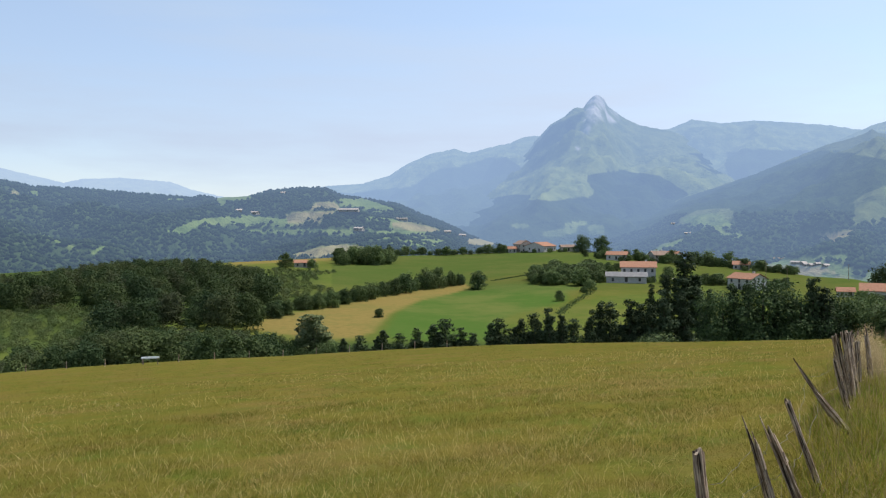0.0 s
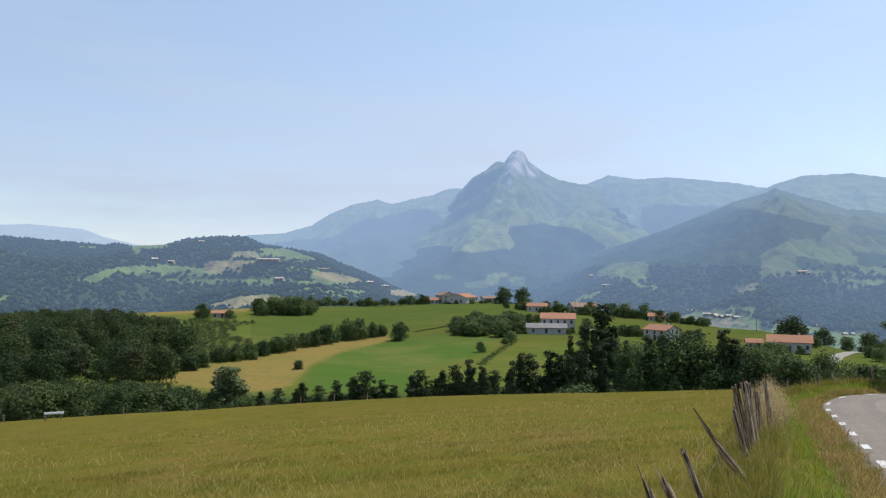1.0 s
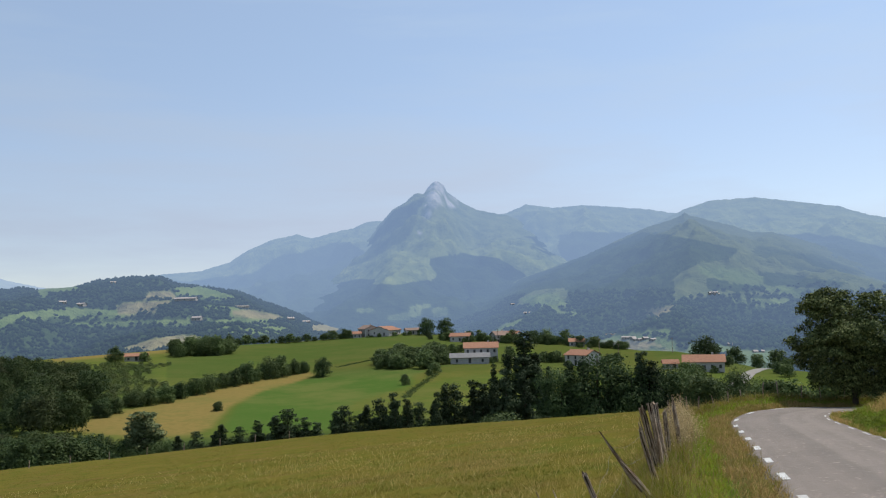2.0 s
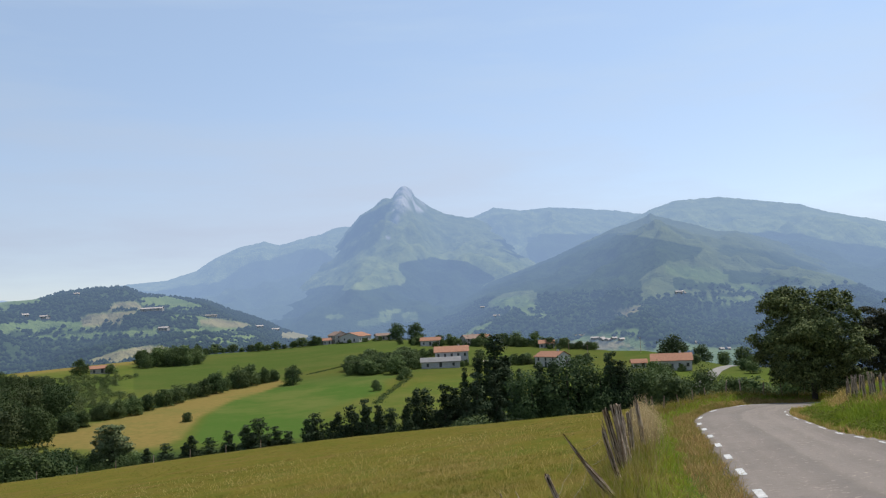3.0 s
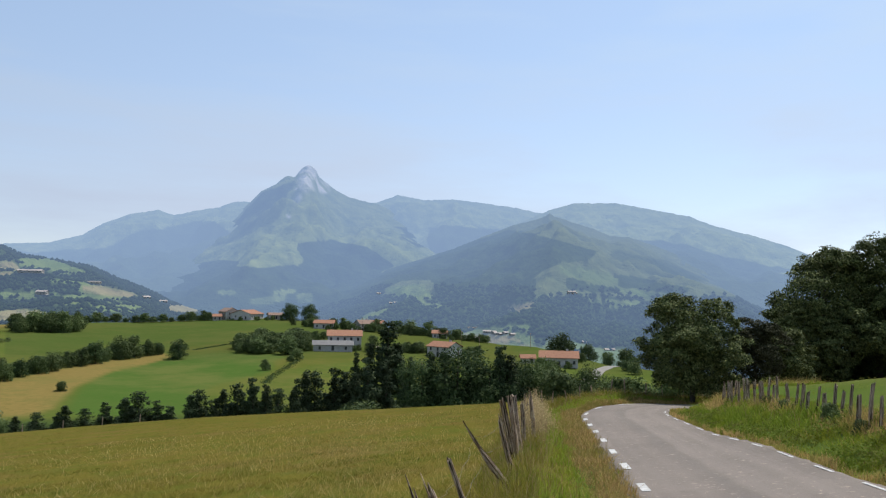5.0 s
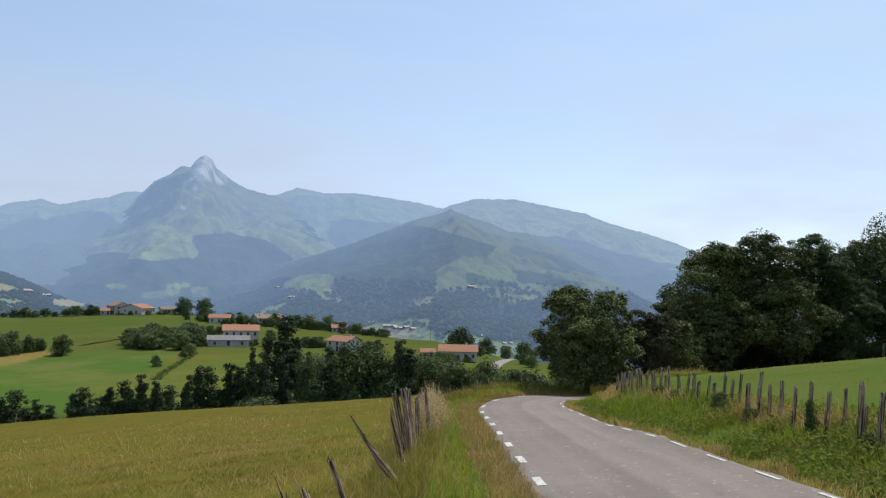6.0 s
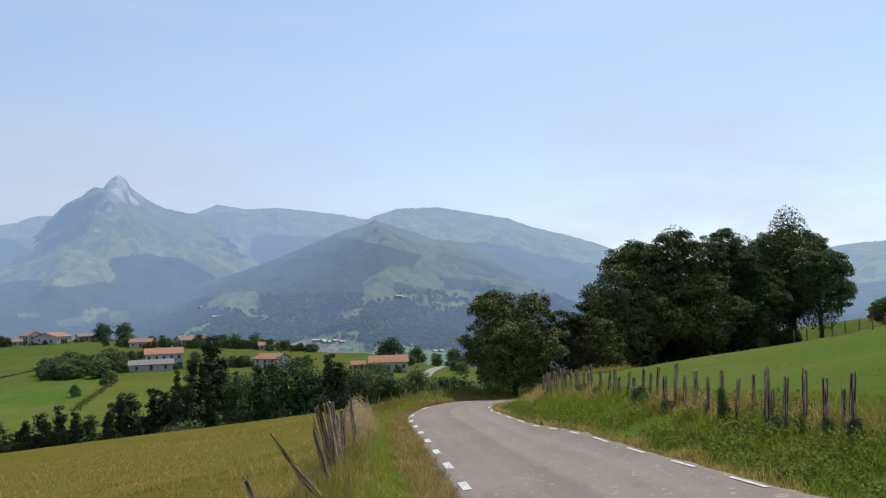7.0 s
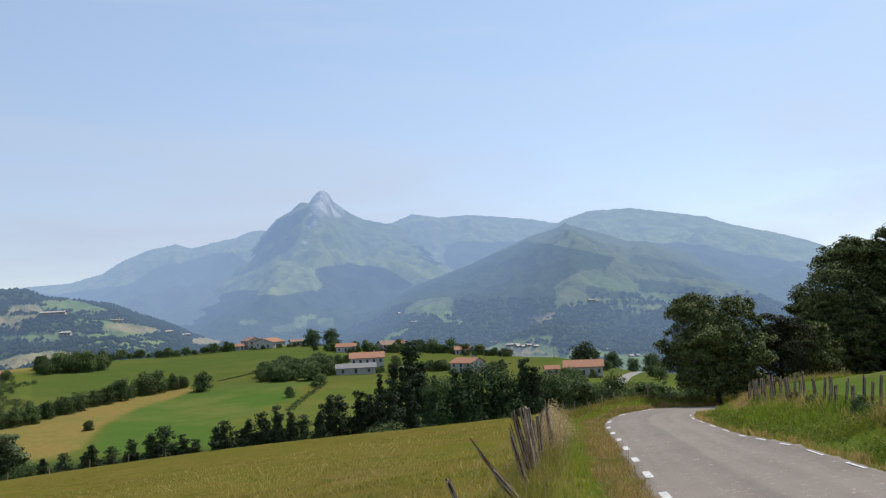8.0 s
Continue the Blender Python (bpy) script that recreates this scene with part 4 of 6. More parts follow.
def plant(kind, x, y, h, label, category="tree", group="", wide=1.0, sink=0.2):
    if kind.startswith("oak"):
        sink += 0.1 * h
        h *= 1.1
    s = h / BASE_H[kind]
    m = Matrix.Translation((x, y, gz(x, y) - sink)) @ Matrix.Rotation(PLANT_RNG.uniform(0, 6.28), 4, "Z") @ Matrix.Diagonal((s * wide, s * wide, s, 1))
    if kind in USED:
        o = copy_thing(PROTO[kind], m)
        o.matrix_basis = m
    else:
        USED.add(kind)
        o = PROTO[kind]
        o.matrix_basis = m
    return tagged(o, label, category, group)


def scatter(kinds, region, count, hmin, hmax, label, category, group, gap, seed, wide=1.0, sink=0.3, skyline=None, avoid=None):
    """Plants strewn over a stretch of the plan, no two closer than gap."""
    rng = random.Random(seed)
    a0, a1, r0, r1 = region
    placed = []
    for _ in range(count * 14):
        if len(placed) >= count:
            break
        a, r = radians(rng.uniform(a0, a1)), math.sqrt(rng.uniform(r0 * r0, r1 * r1))
        x, y = r * math.sin(a), r * math.cos(a)
        if all((x - p) ** 2 + (y - q) ** 2 > gap * gap for p, q in placed):
            h = rng.uniform(hmin, hmax)
            if skyline:
                h = min(h, 1.6 + r * math.tan(radians(np.interp(math.degrees(a), *zip(*skyline)) - rng.uniform(0, 0.35))) - gz(x, y))
            if h < 0.4 * hmin or (avoid and inside(np.array([x]), np.array([y]), avoid, 2.0)[0] > 0.05):
                continue
            placed.append((x, y))
            plant(rng.choice(kinds), x, y, h, label, category, group, wide * rng.uniform(0.85, 1.25), sink)


def thicket(name, kinds, region, count, hmin, hmax, label, category, gap, seed, mat, wide=1.0, skyline=None, avoid=None, leaves=1900):
    """A wood or scrub too dense to count: one sheet of leaves in many crowns, borrowed from the single trees."""
    rng, nr = random.Random(seed), np.random.default_rng(seed)
    a0, a1, r0, r1 = region
    shapes = {}
    for kind in set(kinds):
        me = next(c for c in PROTO[kind].children if c.name.startswith("crown")).data
        co = np.empty(len(me.vertices) * 3, np.float32)
        me.vertices.foreach_get("co", co)
        shapes[kind] = co.reshape(-1, 3, 3)
    placed, out, tones = [], [], []
    for _ in range(count * 14):
        if len(placed) >= count:
            break
        a, r = radians(rng.uniform(a0, a1)), math.sqrt(rng.uniform(r0 * r0, r1 * r1))
        x, y = r * math.sin(a), r * math.cos(a)
        if any((x - p) ** 2 + (y - q) ** 2 < gap * gap for p, q in placed):
            continue
        # ragged outline
        u = abs((math.degrees(a) - a0) / (a1 - a0) - 0.5) * 2
        if u > 0.8 + 0.7 * float(hash_noise(np.array([x]), np.array([y]), 0.03, 3, seed)[0]):
            continue
        h = rng.uniform(hmin, hmax)
        if skyline:
            h = min(h, 1.6 + r * math.tan(radians(np.interp(math.degrees(a), *zip(*skyline)) - rng.uniform(0, 0.35))) - gz(x, y))
        if h < 0.4 * hmin or (avoid and inside(np.array([x]), np.array([y]), avoid, 2.0)[0] > 0.05):
            continue
        placed.append((x, y))
        kind = rng.choice(kinds)
        t = shapes[kind][nr.choice(len(shapes[kind]), min(leaves, len(shapes[kind])), False)]
        mid = t.mean(1, keepdims=True)
        t = mid + (t - mid) * 1.05
        k, w, turn = h / BASE_H[kind], wide * rng.uniform(0.85, 1.25), rng.uniform(0, 6.28)
        cs, sn = math.cos(turn) * k * w, math.sin(turn) * k * w
        tones.append(np.full(3 * len(t), rng.random()))
        out.append(np.stack([t[..., 0] * cs - t[..., 1] * sn + x, t[..., 0] * sn + t[..., 1] * cs + y, t[..., 2] * k + gz(x, y) - 0.3], -1))
    v = np.concatenate(out).reshape(-1, 3)
    me = bpy.data.meshes.new(name)
    me.vertices.add(len(v))
    me.vertices.foreach_set("co", v.astype(np.float32).ravel())
    me.loops.add(len(v))
    me.loops.foreach_set("vertex_index", np.arange(len(v), dtype=np.int32))
    me.polygons.add(len(v) // 3)
    me.polygons.foreach_set("loop_start", np.arange(0, len(v), 3, dtype=np.int32))
    me.update(calc_edges=True)
    me.attributes.new("tone", "FLOAT", "POINT").data.foreach_set("value", np.concatenate(tones).astype(np.float32))
    me.materials.append(mat)
    return tagged(new(name, me), label, category, kind="stuff")


OAKS, PINES3, BUSHES = ("oak_a", "oak_b", "oak_c", "oak_d"), ("pine_a", "pine_b", "pine_c"), ("bush_a", "bush_b")
# dark conifers along the foot of the meadow
for i, (x, y, h) in enumerate(((9, 160, 9.2), (11, 160, 10.3), (13, 160, 9.8), (16, 160, 11.4), (18, 160, 11.0), (20, 159, 12.2), (23, 159, 12.8), (25, 159, 11.5), (28, 158, 12.0), (30, 158, 14.3), (33, 157, 13.2), (35, 157, 14.5), (38, 156, 14.2), (40, 156, 15.2), (42, 155, 15.8), (45, 154, 16.9))):
    plant(PINES3[i % 3], x + PLANT_RNG.uniform(-0.8, 0.8), y + PLANT_RNG.uniform(-3, 3), h * PLANT_RNG.uniform(0.88, 1.08), "dark green pine in a row below the meadow", "conifer", "pines below the meadow", PLANT_RNG.uniform(0.85, 1.2))
    plant(PINES3[(i + 1) % 3], x + 1.5, y + 7, h * PLANT_RNG.uniform(0.6, 0.85), "dark green pine in a row below the meadow", "conifer", "pines below the meadow", 1.05)
for i in range(26):
    x = 8 + 1.75 * i
    plant(("bush_near_b", "pine_b", "bush_near_a")[i % 3], x, 163 - 0.12 * i + PLANT_RNG.uniform(-2, 2), 3.2 + 0.12 * i + PLANT_RNG.uniform(-0.6, 0.8), "dark undergrowth between the pines", "shrub", "undergrowth of the pines", 1.25)
for i, (x, y, h, w) in enumerate(((66, 221, 21.5, 1.5), (61, 222, 15.0, 1.1), (69, 221, 15, 1.0), (57, 222, 12.5, 1.0), (73, 222, 11, 1.1))):
    plant(PINES3[(i + 2) % 3], x, y, h, "tall dark conifer rising above its neighbours", "conifer", "tall conifers", w)
for i, (x, y, h) in enumerate(((-18, 142, 3.9), (-15, 142, 4.3), (-12, 142, 4.0), (-11, 142, 5.0), (-8, 142, 4.5), (-5, 143, 5.6), (-2, 143, 6.2), (0, 143, 7.2), (3, 143, 6.0), (5, 143, 5.3))):
    plant(PINES3[i % 3], x, y, h * 1.15, "small young pine behind the meadow's edge", "conifer", "young pines", 1.6)
    plant("bush_near_b", x + 1.4, y + 1.5, h * 0.7, "dark undergrowth between the pines", "shrub", "undergrowth of the pines", 1.1)
# mixed wood below the hamlet
for i, (x, y, h) in enumerate(((59, 181, 11.1), (62, 180, 14.3), (64, 179, 16.2), (67, 178, 16.8), (70, 177, 17.4), (72, 176, 16.5), (75, 175, 15.6), (77, 174, 16.3), (79, 173, 15.8), (81, 172, 16.4), (83, 175, 15.3), (86, 180, 14.4), (89, 178, 13.6), (92, 179, 13.0), (95, 177, 12.3), (98, 175, 12.8), (103, 173, 13.5), (106, 171, 12.6))):
    kind = ("pine_b", "oak_near_c", "pine_a")[(i * 7) % 3] if i < 11 else ("oak_near_d", "oak_near_b", "oak_near_a", "oak_near_d")[i % 4]
    plant(kind, x, y, h * PLANT_RNG.uniform(0.86, 1.16), "dense dark tree in the wood below the hamlet", "tree", "wood below the hamlet", 1.0)
for i, (x, y, h) in enumerate(((40, 145, 8.9), (46, 143, 9.4), (50, 142, 9.8), (54, 140, 10.2), (59, 138, 10.8), (63, 136, 10.9), (67, 135, 11.4), (70, 133, 11.7), (75, 132, 11.5), (80, 131, 11.2))):
    plant(("oak_near_d", "bush_near_c", "oak_near_b")[i % 3], x, y, h * PLANT_RNG.uniform(0.62, 0.88), "green broadleaf tree at the foot of the wood", "tree", "wood below the hamlet", 0.75)
scatter(("bush_near_a", "bush_near_b", "bush_near_c"), (14, 34, 128, 150), 60, 4.5, 8, "green shrub at the wood's edge", "shrub", "shrubs at the wood's edge", 3.5, 3)
# wood and scrub on the left; the skylines give the height of the canopy by azimuth
WOOD_TOP = ((-36, -2.9), (-28.8, -2.76), (-26.6, -2.55), (-21, -1.9), (-16.7, -1.96), (-14, -2.4), (-10, -3.2))
HOLLOW_TOP = ((-36, -7.4), (-26, -7.2), (-23, -6.3), (-17, -6.5), (-12, -7.1), (-10.4, -7.5), (-6, -7.9))
HAY = ((-56, 218), (-37, 207), (-24, 200), (-17, 215), (-15, 255), (-7, 293), (14, 338), (12, 358), (-6, 328), (-20, 295), (-34, 260), (-48, 234))
thicket("broadleaf_wood", ("oak_e", "oak_f", "oak_a"), (-42, -18.5, 272, 425), 220, 8, 12, "dense dark green broadleaf wood on a slope", "woods", 7.6, 4, LEAF_WOOD, 1.0, WOOD_TOP)
thicket("broadleaf_wood", ("oak_e", "oak_f", "oak_b"), (-24.5, -12, 216, 432), 190, 7, 12, "dense dark green broadleaf wood above the hay field", "woods", 7.4, 5, LEAF_WOOD, 1.0, WOOD_TOP, HAY)
scatter(("oak_b", "oak_d", "oak_e"), (-14, -11, 240, 275), 14, 3, 5.5, "dark green broadleaf tree in a dense wood", "tree", "broadleaf wood", 6.0, 6, 1.1, avoid=HAY)
thicket("hollow_wood", ("oak_e", "oak_f", "oak_d"), (-28, -8.4, 150, 215), 115, 6, 9, "dark trees in the hollow behind the meadow", "woods", 4.6, 7, LEAF_WOOD, 1.05, HOLLOW_TOP, HAY, 2200)
thicket("hollow_shrubs", ("bush_b", "oak_f"), (-40, -23, 150, 185), 50, 3, 6, "dark shrubs in the hollow behind the meadow", "shrubs", 4.0, 17, LEAF_WOOD, 1.2, HOLLOW_TOP)
thicket("scrub", ("bush_c", "bush_a"), (-40, -19.5, 205, 274), 300, 1.2, 2.8, "low bracken-green scrub on rough ground", "scrub", 3.0, 8, LEAF_SCRUB, 1.4, leaves=400)
thicket("scrub", ("bush_c", "bush_a", "bush_b"), (-15.5, -7.6, 262, 415), 300, 0.9, 2.6, "low scrub below the stone farmhouse", "scrub", 3.2, 32, LEAF_SCRUB, 1.5, leaves=380)
scatter(("bush_a", "bush_b", "oak_d"), (6.4, 11.0, 340, 400), 50, 4.2, 7.4, "orchard tree on the slope beside the farmhouse", "tree", "orchard", 3.4, 31, 1.2)
scatter(OAKS, (-7.6, -3.6, 455, 500), 12, 8, 11.5, "dark tree of the copse in the pasture", "tree", "copse", 5, 33)
plant("column", -27.6, 169, 11.6, "pale leafy poplar above the shrubs", "tree", "", 1.55)
for x, y, h in ((-22.5, 167, 5.2), (-30.6, 167, 5.6), (-25.4, 166, 5.0), (-19.6, 166, 4.4)):
    plant("bush_near_c", x, y, h, "pale green shrub beside the poplar", "shrub", "shrubs beside the poplar", 1.1)
# hedgerow between the fields
HEDGE_OAKS = ("oak_a", "oak_f", "oak_b", "oak_c", "oak_d")
for i, (x, y, h) in enumerate(((-54, 229, 4.8), (-51, 238, 5.3), (-48, 246, 5.2), (-45, 259, 5.6), (-41, 262, 6.2), (-37, 267, 6.2), (-34, 277, 6.0), (-30, 286, 6.6), (-27, 294, 6.8), (-23, 305, 6.3), (-19, 311, 6.9), (-15, 319, 8.8), (-12, 328, 5.6), (-7, 336, 9.2), (-2, 342, 9.8), (3, 349, 7.0), (7, 352, 5.6))):
    plant(HEDGE_OAKS[i % 5], x, y, h, "hedgerow tree between hay field and pasture", "tree", "hedgerow", 1.05)
    plant(BUSHES[i % 2], x - 2.5, y + 4, h * 0.65, "hedgerow shrub between hay field and pasture", "shrub", "hedgerow", 1.2)
plant("oak_e", 14, 332, 8.2, "single round tree at the field's corner", "tree", "", 1.05)
plant("oak_b", -20, 246, 3.2, "single small tree in the hay field", "tree", "", 1.2)
for i, (x, y, h) in enumerate(((39, 350, 3.9), (43, 345, 4.9), (47, 339, 5.9), (54, 361, 5.6), (60, 373, 6.5), (62, 362, 7.1), (67, 368, 7.2), (75, 390, 6.0), (81, 398, 5.6), (88, 410, 4.3), (45, 366, 4.6), (58, 336, 5.1), (58, 319, 4.5), (41, 285, 4.4), (54, 311, 2.8))):
    plant(("bush_a", "oak_d", "bush_b")[i % 3], x, y, h, "orchard tree on the slope beside the farmhouse", "tree", "orchard", 1.15)
for i, (x, y, h) in enumerate(((-60, 485, 7.8), (-52, 476, 10.0), (-44, 467, 11.2), (-38, 468, 12.5), (-34, 503, 10.6), (-42, 477, 10.7), (-50, 488, 8.5))):
    plant(OAKS[i % 4], x, y, h, "dark tree of the copse in the pasture", "tree", "copse", 1.0)


# ---- cover of the sheet ----
def cover_masks(x, y, r, az):
    c = np.zeros((*x.shape, 3))
    c[..., 1] = 0.68 * smooth(150, 180, r)
    for p, w in ((((-14, 204), (10, 200), (20, 250), (43, 284), (56, 320), (53, 335), (36, 347), (18, 344), (1, 321), (-10, 290), (-15, 254), (-16, 217)), 1.0),
                 (((-68, 340), (-52, 330), (-36, 356), (-19, 406), (13, 401), (41, 404), (72, 477), (95, 532), (72, 590), (20, 595), (-10, 580), (-32, 474), (-57, 437), (-69, 402)), 0.75)):
        k = inside(x, y, p, 1.5)
        c[..., 1] = c[..., 1] * (1 - k) + w * k
    # yellower pastures beyond the farmhouse and on the strip above the lush field
    for p in (((128, 480), (126, 399), (134, 331), (152, 313), (188, 398), (192, 440), (170, 490)), ((12, 346), (21, 358), (38, 358), (62, 415), (40, 398), (20, 382)), ((42, 275), (63, 302), (88, 314), (103, 358), (91, 350), (68, 345), (48, 313))):
        k = inside(x, y, p, 2.0)
        c[..., 1] = c[..., 1] * (1 - k) + 0.45 * k
    c[..., 0] = np.maximum(inside(x, y, ((-54, 218), (-37, 207), (-24, 204), (-19, 215), (-17, 255), (-9, 293), (12, 338), (9, 362), (-11, 332), (-26, 299), (-40, 264), (-52, 238)), 1.5),
                           inside(x, y, ((-110, 416), (-97, 452), (-65, 498), (-54, 527), (-68, 521), (-90, 505), (-125, 470)), 4))
    wood = np.maximum(smooth(-14, -16, az) * smooth(0, 10, r - 235 - 35 * smooth(-20, -24, az)) * smooth(440, 425, r), smooth(140, 150, r) * smooth(205, 195, r) * smooth(-30, -24, az) * smooth(36, 33, az))
    wood = np.maximum(wood, 0.65 * smooth(-18, -21, az) * smooth(200, 210, r) * smooth(290, 270, r))
    wood = np.maximum(wood, 0.5 * smooth(-15.5, -14, az) * smooth(-8, -9.5, az) * smooth(255, 275, r) * smooth(415, 395, r))
    wood = np.maximum(wood, smooth(640, 680, r))
    c[..., 2] = wood * (1 - c[..., 0]) * (1 - inside(x, y, ((-14, 204), (10, 200), (20, 250), (43, 284), (-10, 290)), 2))
    # rough olive pasture round the hamlet
    c[..., 2] = np.maximum(c[..., 2], 0.42 * smooth(300, 360, r) * smooth(640, 600, r) * (1 - c[..., 0]) * (az > -8) * (az < 40))
    # the right-hand pasture and the verges are greener than the meadow
    near = r < 140
    s = np.full(x.shape, -99.0)
    s[near] = road_side(x[near], y[near])[0]
    green = 0.85 * smooth(1.6, 2.2, s) * near
    verge = smooth(-3.3, -2.8, s) * smooth(-1.6, -2.0, s) * (r < 60)
    c[..., 1] = np.maximum(c[..., 1], np.maximum(green, 0.8 * verge))
    dry = np.exp(-((s + 1.95) / 0.3) ** 2) + 0.5 * np.exp(-((s - 2.0) / 0.25) ** 2)
    c[..., 0] = np.maximum(c[..., 0], dry * (r < 60) * 0.8)
    return c


ground = tagged(grid_object("ground", GX, GY, GZ, LAND, cover_masks(GX, GY, RG, np.degrees(AG)), wrap=True), "rolling grass meadows, hay fields and woodland", "ground", kind="structure")

# ---- road ----
ROAD_OFF = np.concatenate([[-2.1, -2.0], np.linspace(-1.88, 1.58, 9), [1.7, 1.8]])

def road_point(s, off, lift=0.05):
    x, y, h = (np.interp(s, np.arange(len(ROAD)) * 0.5, ROAD[:, k]) for k in range(3))
    back = min(s, 0.0)
    x, y = x + back * math.sin(radians(h)), y + back * math.cos(radians(h))
    x, y = x + off * math.cos(radians(h)), y - off * math.sin(radians(h))
    return x, y, gz(x, y) + lift, h


BACK = np.arange(-60, 0, 0.5)
H0 = math.radians(ROAD[0, 2])
LANE = np.vstack([np.stack([ROAD[0, 0] + BACK * math.sin(H0), ROAD[0, 1] + BACK * math.cos(H0), np.full(len(BACK), ROAD[0, 2])], 1), ROAD])
fine = np.arange(0, len(LANE) - 1.01, 0.25)
LANE = np.stack([np.interp(fine, np.arange(len(LANE)), LANE[:, k]) for k in range(3)], 1)
hx, hy = np.cos(np.radians(LANE[:, 2])), -np.sin(np.radians(LANE[:, 2]))
wob = 0.11 * hash_noise(fine, 0 * fine, 0.9, 4, 2)
oo = ROAD_OFF[None, :] + np.where(np.abs(ROAD_OFF) > 1.69, wob[:, None], 0)
RX, RY = LANE[:, :1] + hx[:, None] * oo, LANE[:, 1:2] + hy[:, None] * oo
rim = (ROAD_OFF < -2.05) | (ROAD_OFF > 1.75)
road = tagged(grid_object("road", RX.T, RY.T, (ground_z(RX, RY) + np.where(rim, -0.06, 0.05)).T, ASPHALT), "worn grey-brown asphalt country lane bending away", "road", kind="structure")
road.data.attributes.new("across", "FLOAT", "POINT").data.foreach_set("value", np.repeat(ROAD_OFF, len(LANE)).astype(np.float32))
rng = random.Random(8)
for side, first, step in ((-1, 2.0, 3.0), (1, 2.1, 2.32)):
    for k in range(-6, 24):
        s0, ln, hw = first + step * k, 1.0 + rng.uniform(-0.08, 0.08), 0.08 if side < 0 else 0.03
        v = []
        for j in range(4):
            for o in (-hw, hw):
                v.append(road_point(s0 + ln * j / 3, (-1.81 if side < 0 else 1.57) + o, 0.062)[:3])
        mesh_object("road_marking", v, [(2 * j, 2 * j + 1, 2 * j + 3, 2 * j + 2) for j in range(3)], LINE, road)


# ---- fences ----
def post_mesh(length, r, seed, head="sawn"):
    """A hewn post: uneven section with cracks down its length; the head sawn, split into splinters, or drawn to a point."""
    rng = random.Random(seed)
    n, rings = 14, 9
    rad = [rng.uniform(0.82, 1.15) for _ in range(n)]
    for i in rng.sample(range(n), 4):
        rad[i] *= 0.62
    bend = (rng.uniform(-0.03, 0.03), rng.uniform(-0.03, 0.03))
    body = length * (0.72 if head == "split" else 1.0)

    def axis(z):
        u = z / length
        return bend[0] * math.sin(3 * u) * length, bend[1] * math.sin(2.4 * u) * length
    v, f = [], []
    for k in range(rings):
        u = k / (rings - 1)
        for i in range(n):
            a = 2 * math.pi * i / n
            q = r * rad[i] * (1.1 - 0.2 * u) * rng.uniform(0.93, 1.07)
            if head == "point":
                q *= min(1.0, 0.12 + 1.5 * (1 - u)) * (0.8 if 0.6 < u < 0.7 else 1)
            z = body * u
            if k == rings - 1:
                z += {"sawn": rng.uniform(-0.05, 0.03) + 0.35 * r * math.cos(a + seed), "split": rng.uniform(-0.16, 0.02), "point": 0.0}[head]
            ox, oy = axis(z)
            v.append((q * math.cos(a) + ox, q * math.sin(a) + oy, z))
    for k in range(rings - 1):
        f += [(k * n + i, k * n + (i + 1) % n, (k + 1) * n + (i + 1) % n, (k + 1) * n + i) for i in range(n)]
    ox, oy = axis(body)
    f += [((rings - 1) * n + i, (rings - 1) * n + (i + 1) % n, rings * n) for i in range(n)]
    v.append((ox, oy, body - (0.12 if head == "split" else 0.02)))
    if head == "split":
        for k, (tall, thick) in enumerate(((1.0, 0.3), (0.92, 0.42), (0.84, 0.5), (0.88, 0.32))):
            a = seed + 1.6 * k
            px, py = 0.55 * r * math.cos(a), 0.55 * r * math.sin(a)
            pts = [(px + axis(z)[0] + rng.uniform(-0.1, 0.1) * r, py + axis(z)[1] + rng.uniform(-0.1, 0.1) * r, z) for z in (body - 0.15, body + 0.35 * (length * tall - body), length * tall)]
            w, g = tube(pts, [r * thick * 1.1, r * thick * 0.9, r * thick * 0.25], 6)
            f += [tuple(i + len(v) for i in q) for q in g]
            v += [tuple(p) for p in w]
    return v, f


def fence_post(x, y, top, r, seed, label, group, head="sawn"):
    """top: where the post's head is, relative to its foot."""
    z = gz(x, y) - 0.1
    d = Vector(top)
    v, f = post_mesh(d.length, r, seed, head)
    q = Vector((0, 0, 1)).rotation_difference(d)
    ob = mesh_object("fence_post", v, f, WEATHERED)
    ob.matrix_world = Matrix.LocRotScale((x, y, z), q, None)
    tagged(ob, label, "fence post", group)
    return Vector((x, y, z)), Vector((x, y, z)) + d


